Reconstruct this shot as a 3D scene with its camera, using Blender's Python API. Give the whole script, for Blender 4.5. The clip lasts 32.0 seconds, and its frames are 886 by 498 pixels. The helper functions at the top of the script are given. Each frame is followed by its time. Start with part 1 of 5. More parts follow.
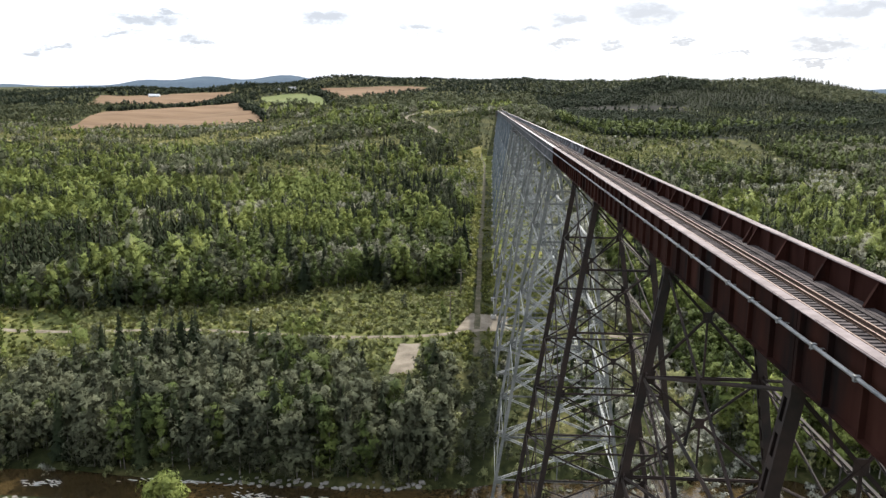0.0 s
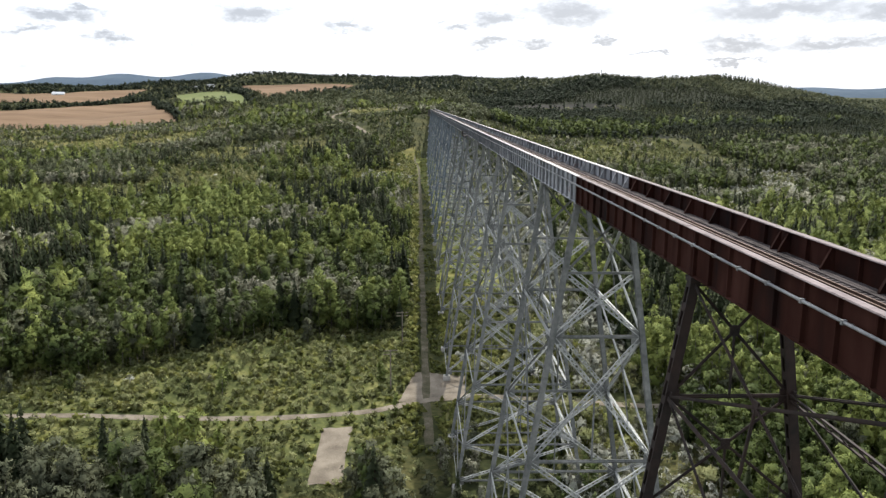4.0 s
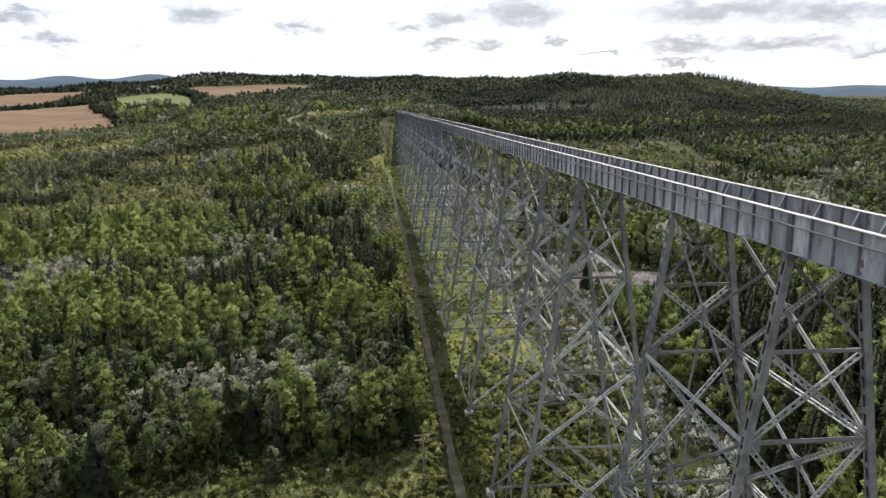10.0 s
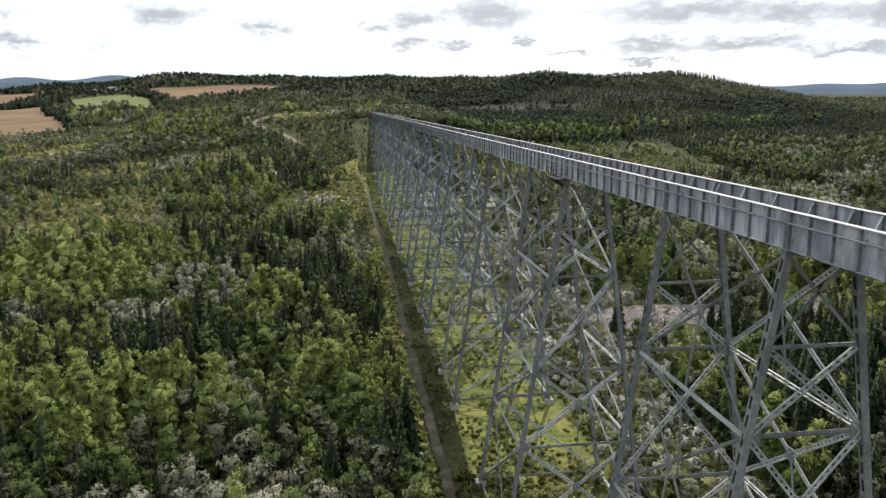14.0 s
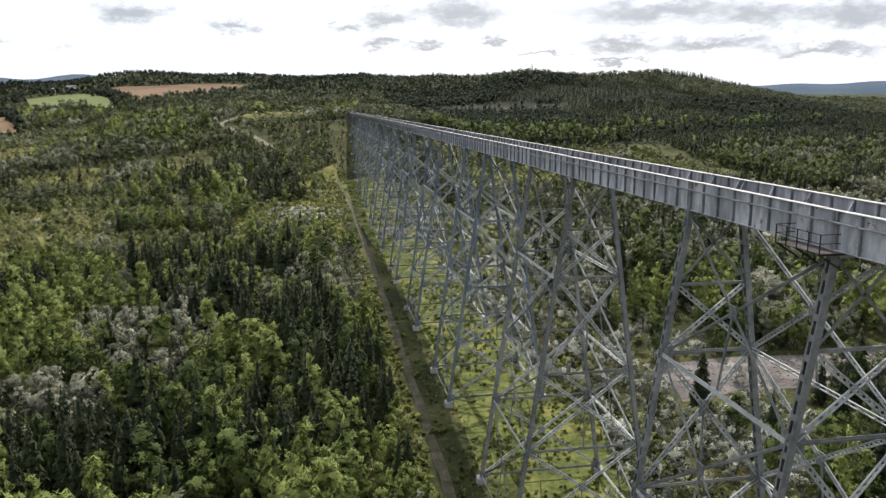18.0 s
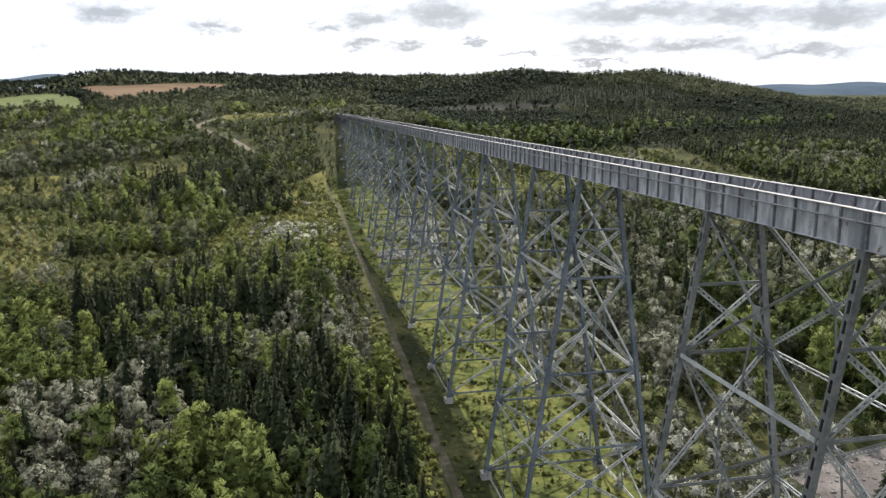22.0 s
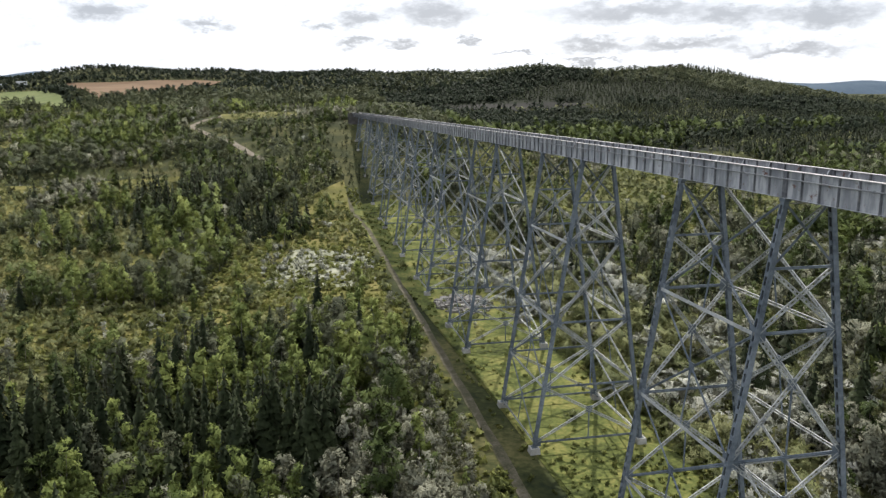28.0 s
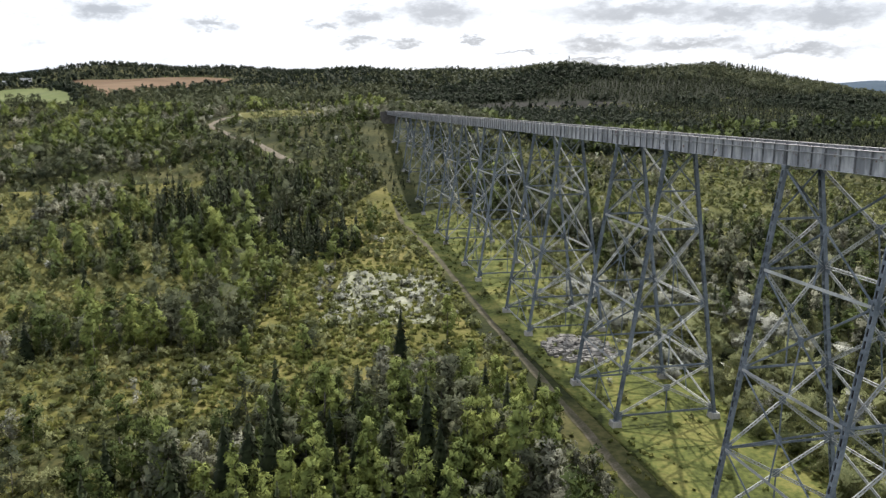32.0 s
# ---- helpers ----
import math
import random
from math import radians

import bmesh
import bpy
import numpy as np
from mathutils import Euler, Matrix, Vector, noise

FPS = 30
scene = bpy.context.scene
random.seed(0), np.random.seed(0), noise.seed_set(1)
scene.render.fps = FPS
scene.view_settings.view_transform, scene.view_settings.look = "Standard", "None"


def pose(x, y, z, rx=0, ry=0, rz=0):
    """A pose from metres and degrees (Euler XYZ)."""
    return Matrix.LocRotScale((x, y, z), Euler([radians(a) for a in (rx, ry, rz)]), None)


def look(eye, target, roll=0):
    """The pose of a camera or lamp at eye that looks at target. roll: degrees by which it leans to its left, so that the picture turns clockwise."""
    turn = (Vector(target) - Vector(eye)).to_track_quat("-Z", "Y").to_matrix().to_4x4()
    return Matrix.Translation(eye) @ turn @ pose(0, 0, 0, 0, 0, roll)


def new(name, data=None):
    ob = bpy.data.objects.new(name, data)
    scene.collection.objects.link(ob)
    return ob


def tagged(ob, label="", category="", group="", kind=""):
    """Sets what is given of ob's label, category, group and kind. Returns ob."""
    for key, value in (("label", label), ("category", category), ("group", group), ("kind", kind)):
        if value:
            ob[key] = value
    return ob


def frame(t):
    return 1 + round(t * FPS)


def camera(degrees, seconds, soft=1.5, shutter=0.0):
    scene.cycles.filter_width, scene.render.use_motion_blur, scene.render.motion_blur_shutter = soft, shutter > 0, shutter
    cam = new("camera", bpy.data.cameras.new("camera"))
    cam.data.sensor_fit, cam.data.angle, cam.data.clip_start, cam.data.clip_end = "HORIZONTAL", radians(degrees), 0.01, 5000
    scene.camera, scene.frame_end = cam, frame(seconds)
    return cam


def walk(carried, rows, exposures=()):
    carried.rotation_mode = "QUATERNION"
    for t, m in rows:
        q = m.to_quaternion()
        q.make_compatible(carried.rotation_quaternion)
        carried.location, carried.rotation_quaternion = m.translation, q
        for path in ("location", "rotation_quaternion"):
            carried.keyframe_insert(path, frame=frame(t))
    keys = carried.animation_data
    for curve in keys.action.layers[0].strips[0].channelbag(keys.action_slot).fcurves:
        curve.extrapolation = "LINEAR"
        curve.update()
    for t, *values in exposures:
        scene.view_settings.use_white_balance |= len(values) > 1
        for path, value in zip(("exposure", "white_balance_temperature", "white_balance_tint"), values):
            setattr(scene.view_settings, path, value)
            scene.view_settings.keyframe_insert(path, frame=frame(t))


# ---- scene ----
cam = camera(60.6, 32.0, soft=1.35)

# the flight: seconds, place, yaw, pitch, roll; z = 0 is the top of the bridge girders
PATH_ROWS = [
    (0, -12.83, -119.96, 6.48, 3.26, -10.85, 0.50),
    (0.5, -13.46, -113.32, 6.51, 3.38, -10.91, 0.48),
    (1, -14.06, -106.71, 6.54, 3.38, -10.91, 0.45),
    (1.5, -14.63, -100.13, 6.57, 3.38, -10.90, 0.43),
    (2, -15.16, -93.58, 6.59, 3.38, -10.88, 0.42),
    (2.5, -15.66, -87.08, 6.59, 3.37, -10.92, 0.43),
    (3, -16.13, -80.62, 6.56, 3.43, -10.96, 0.43),
    (3.5, -16.58, -74.21, 6.49, 0.16, -10.94, 0.44),
    (5.5, -18.08, -48.86, 6.15, -3.75, -10.87, 0.44),
    (6, -18.22, -42.73, 6.20, -3.87, -10.83, 0.39),
    (6.5, -18.44, -36.72, 6.35, -3.89, -10.81, 0.33),
    (7, -19.12, -30.78, 6.50, -3.98, -10.83, 0.24),
    (7.5, -20.29, -24.97, 6.59, -4.00, -10.82, 0.21),
    (8, -21.88, -19.23, 6.64, -4.14, -10.80, 0.19),
    (8.5, -23.65, -13.55, 6.63, -4.23, -10.80, 0.13),
    (9, -25.34, -7.87, 6.62, -4.33, -10.79, 0.09),
    (9.5, -26.94, -2.05, 6.57, -4.28, -10.83, 0.05),
    (10, -28.20, 3.76, 6.57, -5.44, -10.85, 0.04),
    (10.5, -29.13, 9.58, 6.61, -7.60, -10.87, 0.02),
    (11, -29.78, 15.42, 6.68, -7.65, -10.88, 0.00),
    (11.5, -30.20, 21.27, 6.74, -7.64, -10.89, -0.03),
    (12, -30.42, 27.17, 6.80, -7.67, -10.86, -0.07),
    (12.5, -30.50, 33.12, 6.84, -7.69, -10.86, -0.10),
    (13, -30.49, 39.15, 6.84, -7.70, -10.79, -0.13),
    (13.5, -30.44, 45.25, 6.78, -7.67, -10.84, -0.19),
    (14, -30.41, 51.44, 6.70, -7.66, -10.83, -0.23),
    (14.5, -30.48, 57.71, 6.61, -7.70, -10.82, -0.26),
    (16.5, -31.47, 83.08, 6.33, -7.87, -10.79, -0.28),
    (17, -32.15, 89.47, 6.38, -7.92, -10.79, -0.27),
    (17.5, -33.05, 95.82, 6.46, -9.72, -10.83, -0.25),
    (18, -33.90, 102.04, 6.47, -9.76, -10.85, -0.24),
    (18.5, -34.67, 108.15, 6.45, -9.80, -10.87, -0.22),
    (19, -35.41, 114.19, 6.40, -10.49, -10.86, -0.20),
    (19.5, -36.05, 120.19, 6.31, -11.14, -10.81, -0.18),
    (20, -36.50, 126.16, 6.24, -11.21, -10.78, -0.18),
    (20.5, -36.74, 132.18, 6.35, -11.19, -10.81, -0.16),
    (21, -36.85, 138.27, 6.45, -11.20, -10.82, -0.17),
    (21.5, -36.95, 144.43, 6.48, -11.18, -10.81, -0.21),
    (22, -37.00, 150.60, 6.52, -11.18, -10.82, -0.23),
    (22.5, -37.05, 156.78, 6.54, -11.18, -10.83, -0.24),
    (23, -37.19, 162.97, 6.54, -11.21, -10.85, -0.25),
    (23.5, -37.46, 169.20, 6.53, -11.25, -10.86, -0.25),
    (24, -37.91, 175.47, 6.51, -11.28, -10.84, -0.25),
    (24.5, -38.54, 181.76, 6.44, -11.34, -10.87, -0.24),
    (25, -39.35, 188.09, 6.36, -11.41, -10.88, -0.23),
    (25.5, -40.31, 194.42, 6.31, -11.51, -10.88, -0.20),
    (27.5, -44.81, 219.83, 6.12, -11.63, -10.89, -0.16),
    (28, -46.08, 226.15, 6.00, -11.64, -10.92, -0.16),
    (28.5, -47.55, 232.46, 5.91, -11.63, -10.92, -0.12),
    (29, -49.24, 238.73, 5.79, -11.69, -10.92, -0.10),
    (29.5, -51.14, 244.88, 5.61, -11.74, -10.91, -0.09),
    (30, -53.24, 250.88, 5.40, -11.78, -10.93, -0.08),
    (30.5, -55.47, 256.66, 5.22, -11.81, -10.94, -0.07),
    (31, -57.56, 262.05, 5.07, -11.74, -10.98, -0.07),
    (31.5, -59.18, 266.88, 4.99, -11.50, -10.92, -0.04),
    (32, -60.42, 271.33, 4.89, -11.42, -10.95, -0.03),
]


def gaze(x, y, z, yaw, pitch, roll):
    a, b = radians(yaw), radians(pitch)
    way = Vector((-math.sin(a) * math.cos(b), math.cos(a) * math.cos(b), math.sin(b)))
    return look((x, y, z), Vector((x, y, z)) + way * 50, roll)


walk(cam, [(row[0], gaze(*row[1:])) for row in PATH_ROWS],
     exposures=[(0, 0.34), (3, 0.22), (6, 0.06), (9, -0.01), (32, 0.01)])

# ---- world, sun ----
SUN_TO = Vector((14.0, 50.0, 54.0)).normalized()
sun_az, sun_el = math.atan2(SUN_TO.x, SUN_TO.y), math.asin(SUN_TO.z)
world = bpy.data.worlds.new("sky")
scene.world = world
world.use_nodes = True
wn, wl = world.node_tree.nodes, world.node_tree.links
wn.clear()
w_out = wn.new("ShaderNodeOutputWorld")
w_bg = wn.new("ShaderNodeBackground")
w_sky = wn.new("ShaderNodeTexSky")
w_sky.sky_type, w_sky.sun_disc = "NISHITA", False
w_sky.sun_elevation, w_sky.sun_rotation = sun_el, sun_az
w_sky.dust_density, w_sky.air_density = 3.0, 1.0
# clouds: flat puffs in a high layer, denser towards the horizon
w_geo = wn.new("ShaderNodeTexCoord")
w_sep = wn.new("ShaderNodeSeparateXYZ")
w_max = wn.new("ShaderNodeMath")
w_max.operation, w_max.inputs[1].default_value = "MAXIMUM", 0.02
w_add = wn.new("ShaderNodeMath")
w_add.operation, w_add.inputs[1].default_value = "ADD", 0.30
w_dx = wn.new("ShaderNodeMath")
w_dy = wn.new("ShaderNodeMath")
w_dx.operation = w_dy.operation = "DIVIDE"
w_com = wn.new("ShaderNodeCombineXYZ")
w_noise = wn.new("ShaderNodeTexNoise")
w_noise.inputs["Scale"].default_value, w_noise.inputs["Detail"].default_value = 3.5, 6.0
w_noise.inputs["Roughness"].default_value = 0.52
w_ramp = wn.new("ShaderNodeValToRGB")
w_ramp.color_ramp.elements[0].position, w_ramp.color_ramp.elements[1].position = 0.538, 0.635
w_ramp.color_ramp.elements[0].color, w_ramp.color_ramp.elements[1].color = (0, 0, 0, 1), (1, 1, 1, 1)
# the low puffs over the hills: bearing, height, half width and half height in degrees
CLOUDS = [(-24.1, 5.31, 2.1, 0.51), (-21.0, 4.27, 1.4, 0.43), (-11.7, 5.98, 2.3, 0.68), (-4.9, 5.24, 1.7, 0.38), (2.7, 5.42, 1.2, 0.34), (6.0, 6.04, 2.0, 0.64),
          (5.2, 4.43, 1.2, 0.38), (8.7, 4.25, 1.2, 0.3), (11.1, 6.31, 3.4, 0.94), (13.4, 4.48, 0.7, 0.26), (22.6, 4.04, 3.0, 0.51), (28.9, 3.98, 4.1, 0.47),
          (25.2, 6.22, 6.4, 0.85), (31.5, 5.71, 3.4, 0.77), (17.1, 3.46, 2.1, 0.17), (35.6, 3.4, 4.1, 0.43), (37.1, 5.59, 3.8, 0.85), (-22.6, 5.84, 1.7, 0.34),
          (-25.9, 4.36, 1.3, 0.34), (-29.9, 3.25, 1.3, 0.3), (22.3, 3.03, 2.3, 0.17)]
w_az = wn.new("ShaderNodeMath")
w_az.operation = "ARCTAN2"
w_flat = wn.new("ShaderNodeCombineXYZ")
w_lump = wn.new("ShaderNodeTexNoise")
w_lump.inputs["Scale"].default_value, w_lump.inputs["Detail"].default_value, w_lump.inputs["Roughness"].default_value = 30.0, 7.0, 0.62
w_wide = wn.new("ShaderNodeVectorMath")
w_wide.operation, w_wide.inputs[1].default_value = "MULTIPLY", (1.0, 2.2, 1.0)
w_off = wn.new("ShaderNodeVectorMath")
w_off.operation, w_off.inputs[1].default_value = "SUBTRACT", (0.5, 0.5, 0.5)
w_amp = wn.new("ShaderNodeVectorMath")
w_amp.operation, w_amp.inputs[1].default_value = "MULTIPLY", (0.115, 0.050, 0.0)
w_pos = wn.new("ShaderNodeVectorMath")
w_pos.operation = "ADD"
wl.new(w_sep.outputs["X"], w_az.inputs[0])
wl.new(w_sep.outputs["Y"], w_az.inputs[1])
wl.new(w_az.outputs[0], w_flat.inputs[0])
wl.new(w_sep.outputs["Z"], w_flat.inputs[1])
wl.new(w_flat.outputs[0], w_wide.inputs[0])
wl.new(w_wide.outputs[0], w_lump.inputs["Vector"])
wl.new(w_lump.outputs["Color"], w_off.inputs[0])
wl.new(w_off.outputs[0], w_amp.inputs[0])
wl.new(w_flat.outputs[0], w_pos.inputs[0])
wl.new(w_amp.outputs[0], w_pos.inputs[1])
w_near = None
for bearing, height, half_w, half_h in CLOUDS:
    c_sub, c_mul, c_len = [wn.new("ShaderNodeVectorMath") for _ in range(3)]
    c_sub.operation, c_sub.inputs[1].default_value = "SUBTRACT", (radians(bearing), radians(height), 0)
    c_mul.operation, c_mul.inputs[1].default_value = "MULTIPLY", (1 / radians(half_w), 1 / radians(half_h), 0)
    c_len.operation = "LENGTH"
    wl.new(w_pos.outputs[0], c_sub.inputs[0])
    wl.new(c_sub.outputs[0], c_mul.inputs[0])
    wl.new(c_mul.outputs[0], c_len.inputs[0])
    if w_near is None:
        w_near = c_len.outputs["Value"]
    else:
        c_min = wn.new("ShaderNodeMath")
        c_min.operation = "MINIMUM"
        wl.new(w_near, c_min.inputs[0])
        wl.new(c_len.outputs["Value"], c_min.inputs[1])
        w_near = c_min.outputs[0]
w_puff = wn.new("ShaderNodeMapRange")
w_puff.interpolation_type = "SMOOTHSTEP"
w_puff.inputs["From Min"].default_value, w_puff.inputs["From Max"].default_value = 1.45, 0.20
wl.new(w_near, w_puff.inputs["Value"])
# higher up the wide layer takes over
w_up = wn.new("ShaderNodeMapRange")
w_up.inputs["From Min"].default_value, w_up.inputs["From Max"].default_value = 0.16, 0.24
wl.new(w_sep.outputs["Z"], w_up.inputs["Value"])
w_high = wn.new("ShaderNodeMath")
w_high.operation = "MULTIPLY"
w_any = wn.new("ShaderNodeMath")
w_any.operation = "MAXIMUM"
w_wisp = wn.new("ShaderNodeMapRange")
w_wisp.inputs["From Min"].default_value, w_wisp.inputs["From Max"].default_value = 0.60, 0.78
w_wisp.inputs["To Max"].default_value = 0.55
wl.new(w_lump.outputs["Fac"], w_wisp.inputs["Value"])
w_all = wn.new("ShaderNodeMath")
w_all.operation = "MAXIMUM"
w_mix = wn.new("ShaderNodeMixRGB")
w_mix.inputs[1].default_value = (13.2, 13.9, 15.2, 1)
w_mix.inputs[2].default_value = (6.2, 6.7, 7.7, 1)
w_haze = wn.new("ShaderNodeMixRGB")
w_haze.inputs[0].default_value = 0.80
wl.new(w_geo.outputs["Generated"], w_sep.inputs[0])
wl.new(w_sep.outputs["Z"], w_max.inputs[0])
wl.new(w_max.outputs[0], w_add.inputs[0])
wl.new(w_sep.outputs["X"], w_dx.inputs[0])
wl.new(w_add.outputs[0], w_dx.inputs[1])
wl.new(w_sep.outputs["Y"], w_dy.inputs[0])
wl.new(w_add.outputs[0], w_dy.inputs[1])
wl.new(w_dx.outputs[0], w_com.inputs[0])
wl.new(w_dy.outputs[0], w_com.inputs[1])
wl.new(w_com.outputs[0], w_noise.inputs["Vector"])
wl.new(w_noise.outputs["Fac"], w_ramp.inputs[0])
wl.new(w_ramp.outputs[0], w_high.inputs[0])
wl.new(w_up.outputs[0], w_high.inputs[1])
wl.new(w_high.outputs[0], w_any.inputs[0])
wl.new(w_puff.outputs[0], w_any.inputs[1])
wl.new(w_any.outputs[0], w_all.inputs[0])
wl.new(w_wisp.outputs[0], w_all.inputs[1])
wl.new(w_all.outputs[0], w_mix.inputs[0])
wl.new(w_sky.outputs[0], w_haze.inputs[1])
wl.new(w_mix.outputs[0], w_haze.inputs[2])
wl.new(w_haze.outputs[0], w_bg.inputs[0])
w_bg.inputs[1].default_value = 0.088
wl.new(w_bg.outputs[0], w_out.inputs[0])

sun = new("sun", bpy.data.lights.new("sun", "SUN"))
sun.data.energy, sun.data.angle, sun.data.color = 5.0, radians(0.6), (1.0, 0.95, 0.86)
sun.matrix_world = look(SUN_TO * 500, (0, 0, 0))


# ---- materials ----
def material(name, dark, light, rough=0.8, scale=1.0, fine=12.0, bump=0.2, metal=0.0, third=None, island=0.0, thing=0.0,
             leaf=0.0, ragged=4.2, dense=0.52, stretch=(1, 1, 1), low=0.35, high=0.65, spots=None):
    """Two-scale noise between two or three colours, with relief; island and thing vary it piece by piece."""
    m = bpy.data.materials.new(name)
    m.use_nodes = True
    n, l = m.node_tree.nodes, m.node_tree.links
    b = n["Principled BSDF"]
    b.inputs["Roughness"].default_value, b.inputs["Metallic"].default_value = rough, metal
    b.inputs["Specular IOR Level"].default_value = 0.08 if rough >= 0.9 else 0.4
    geo = n.new("ShaderNodeNewGeometry")
    mp = n.new("ShaderNodeMapping")
    mp.inputs["Scale"].default_value = stretch
    l.new(geo.outputs["Position"], mp.inputs["Vector"])
    big, small = n.new("ShaderNodeTexNoise"), n.new("ShaderNodeTexNoise")
    big.inputs["Scale"].default_value, small.inputs["Scale"].default_value = scale, fine
    big.inputs["Detail"].default_value, small.inputs["Detail"].default_value = 5.0, 4.0
    for q in (big, small):
        l.new(mp.outputs[0], q.inputs["Vector"])
    mix = n.new("ShaderNodeMath")
    mix.operation, mix.inputs[1].default_value = "MULTIPLY_ADD", 0.62
    sm = n.new("ShaderNodeMath")
    sm.operation, sm.inputs[1].default_value = "MULTIPLY", 0.38
    l.new(small.outputs["Fac"], sm.inputs[0])
    l.new(big.outputs["Fac"], mix.inputs[0])
    l.new(sm.outputs[0], mix.inputs[2])
    ramp = n.new("ShaderNodeValToRGB")
    e = ramp.color_ramp.elements
    e[0].position, e[1].position = low, high
    e[0].color, e[1].color = (*dark, 1), (*light, 1)
    if third:
        mid = e.new((low + high) / 2)
        mid.color = (*third, 1)
    l.new(mix.outputs[0], ramp.inputs[0])
    col = ramp.outputs[0]
    for amount, source in ((island, geo.outputs["Random Per Island"]), (thing, None)):
        if amount:
            if source is None:
                source = n.new("ShaderNodeObjectInfo").outputs["Random"]
            hsv = n.new("ShaderNodeHueSaturation")
            mr = n.new("ShaderNodeMapRange")
            mr.inputs["To Min"].default_value, mr.inputs["To Max"].default_value = 1 - amount, 1 + amount
            l.new(source, mr.inputs["Value"])
            l.new(mr.outputs[0], hsv.inputs["Value"])
            l.new(col, hsv.inputs["Color"])
            col = hsv.outputs[0]
    if spots:
        # flaked paint: patches with a shape of their own
        fleck, edge, over = n.new("ShaderNodeTexNoise"), n.new("ShaderNodeMapRange"), n.new("ShaderNodeMixRGB")
        fleck.inputs["Scale"].default_value, fleck.inputs["Detail"].default_value, fleck.inputs["Roughness"].default_value = 0.9, 8.0, 0.7
        edge.inputs["From Min"].default_value, edge.inputs["From Max"].default_value = 0.60, 0.66
        over.inputs[2].default_value = (*spots, 1)
        l.new(geo.outputs["Position"], fleck.inputs["Vector"])
        l.new(fleck.outputs["Fac"], edge.inputs["Value"])
        l.new(edge.outputs[0], over.inputs[0])
        l.new(col, over.inputs[1])
        col = over.outputs[0]
    l.new(col, b.inputs["Base Color"])
    if bump:
        bp = n.new("ShaderNodeBump")
        bp.inputs["Strength"].default_value, bp.inputs["Distance"].default_value = bump, 0.05
        l.new(small.outputs["Fac"], bp.inputs["Height"])
        l.new(bp.outputs[0], b.inputs["Normal"])
    if leaf:
        b.inputs["Specular IOR Level"].default_value = 0.12
        tr = n.new("ShaderNodeBsdfTranslucent")
        ms = n.new("ShaderNodeMixShader")
        ms.inputs[0].default_value = leaf
        l.new(col, tr.inputs[0])
        l.new(b.outputs[0], ms.inputs[1])
        l.new(tr.outputs[0], ms.inputs[2])
        # sprays are ragged: gaps between the leaves let light through
        gap = n.new("ShaderNodeTexNoise")
        gap.inputs["Scale"].default_value, gap.inputs["Detail"].default_value = ragged, 2.0
        cut = n.new("ShaderNodeMath")
        cut.operation, cut.inputs[1].default_value = "GREATER_THAN", dense
        l.new(geo.outputs["Position"], gap.inputs["Vector"])
        l.new(gap.outputs["Fac"], cut.inputs[0])
        air = n.new("ShaderNodeBsdfTransparent")
        ml = n.new("ShaderNodeMixShader")
        l.new(cut.outputs[0], ml.inputs[0])
        l.new(ms.outputs[0], ml.inputs[1])
        l.new(air.outputs[0], ml.inputs[2])
        l.new(ml.outputs[0], n["Material Output"].inputs[0])
    return m


M_GROUND = material("meadow_ground", (0.016, 0.021, 0.010), (0.11, 0.102, 0.042), 0.95, 0.05, 0.9, 0.6, third=(0.040, 0.046, 0.017))
M_GRASS = material("bright_grass", (0.034, 0.042, 0.016), (0.215, 0.200, 0.066), 0.95, 0.16, 1.3, 0.9, third=(0.108, 0.124, 0.036))
M_ROAD = material("gravel_track", (0.111, 0.093, 0.072), (0.264, 0.230, 0.183), 0.95, 0.25, 5.0, 0.4)
M_TRACK = material("earth_track", (0.050, 0.050, 0.028), (0.150, 0.130, 0.100), 0.95, 0.35, 3.0, 0.4, third=(0.085, 0.078, 0.050))
M_GRAVEL = material("river_gravel", (0.070, 0.062, 0.058), (0.235, 0.208, 0.196), 0.95, 0.22, 3.0, 0.6, third=(0.150, 0.132, 0.124))
M_FIELD = material("ripe_grain_field", (0.130, 0.086, 0.053), (0.225, 0.154, 0.098), 0.95, 0.012, 0.10, 0.1, third=(0.178, 0.119, 0.075), stretch=(0.25, 3.0, 1))
M_FIELD_GREEN = material("green_field", (0.105, 0.130, 0.050), (0.160, 0.180, 0.075), 0.95, 0.012, 0.12, 0.1)
M_STEEL = material("grey_painted_steel", (0.23, 0.242, 0.26), (0.47, 0.48, 0.495), 0.9, 0.7, 2.2, 0.10, third=(0.31, 0.322, 0.34), thing=0.07, stretch=(1, 1.0, 0.3), low=0.40, high=0.60, spots=(0.16, 0.095, 0.078))
# stiffeners and end posts: a darker steel than the girder webs
M_STIFFENER = material("darker_stiffener_steel", (0.10, 0.105, 0.115), (0.25, 0.25, 0.255), 0.9, 0.6, 3.0, 0.12, third=(0.16, 0.165, 0.175), thing=0.10)
M_STEEL_TOWER = material("weathered_grey_tower_steel", (0.085, 0.102, 0.122), (0.215, 0.243, 0.272), 0.9, 0.3, 2.5, 0.12, third=(0.148, 0.172, 0.197), thing=0.12)
M_STEEL_TOWER_OLD = material("worn_neutral_grey_tower_steel", (0.100, 0.106, 0.104), (0.250, 0.252, 0.242), 0.9, 0.3, 2.5, 0.12, third=(0.172, 0.178, 0.172), thing=0.12)
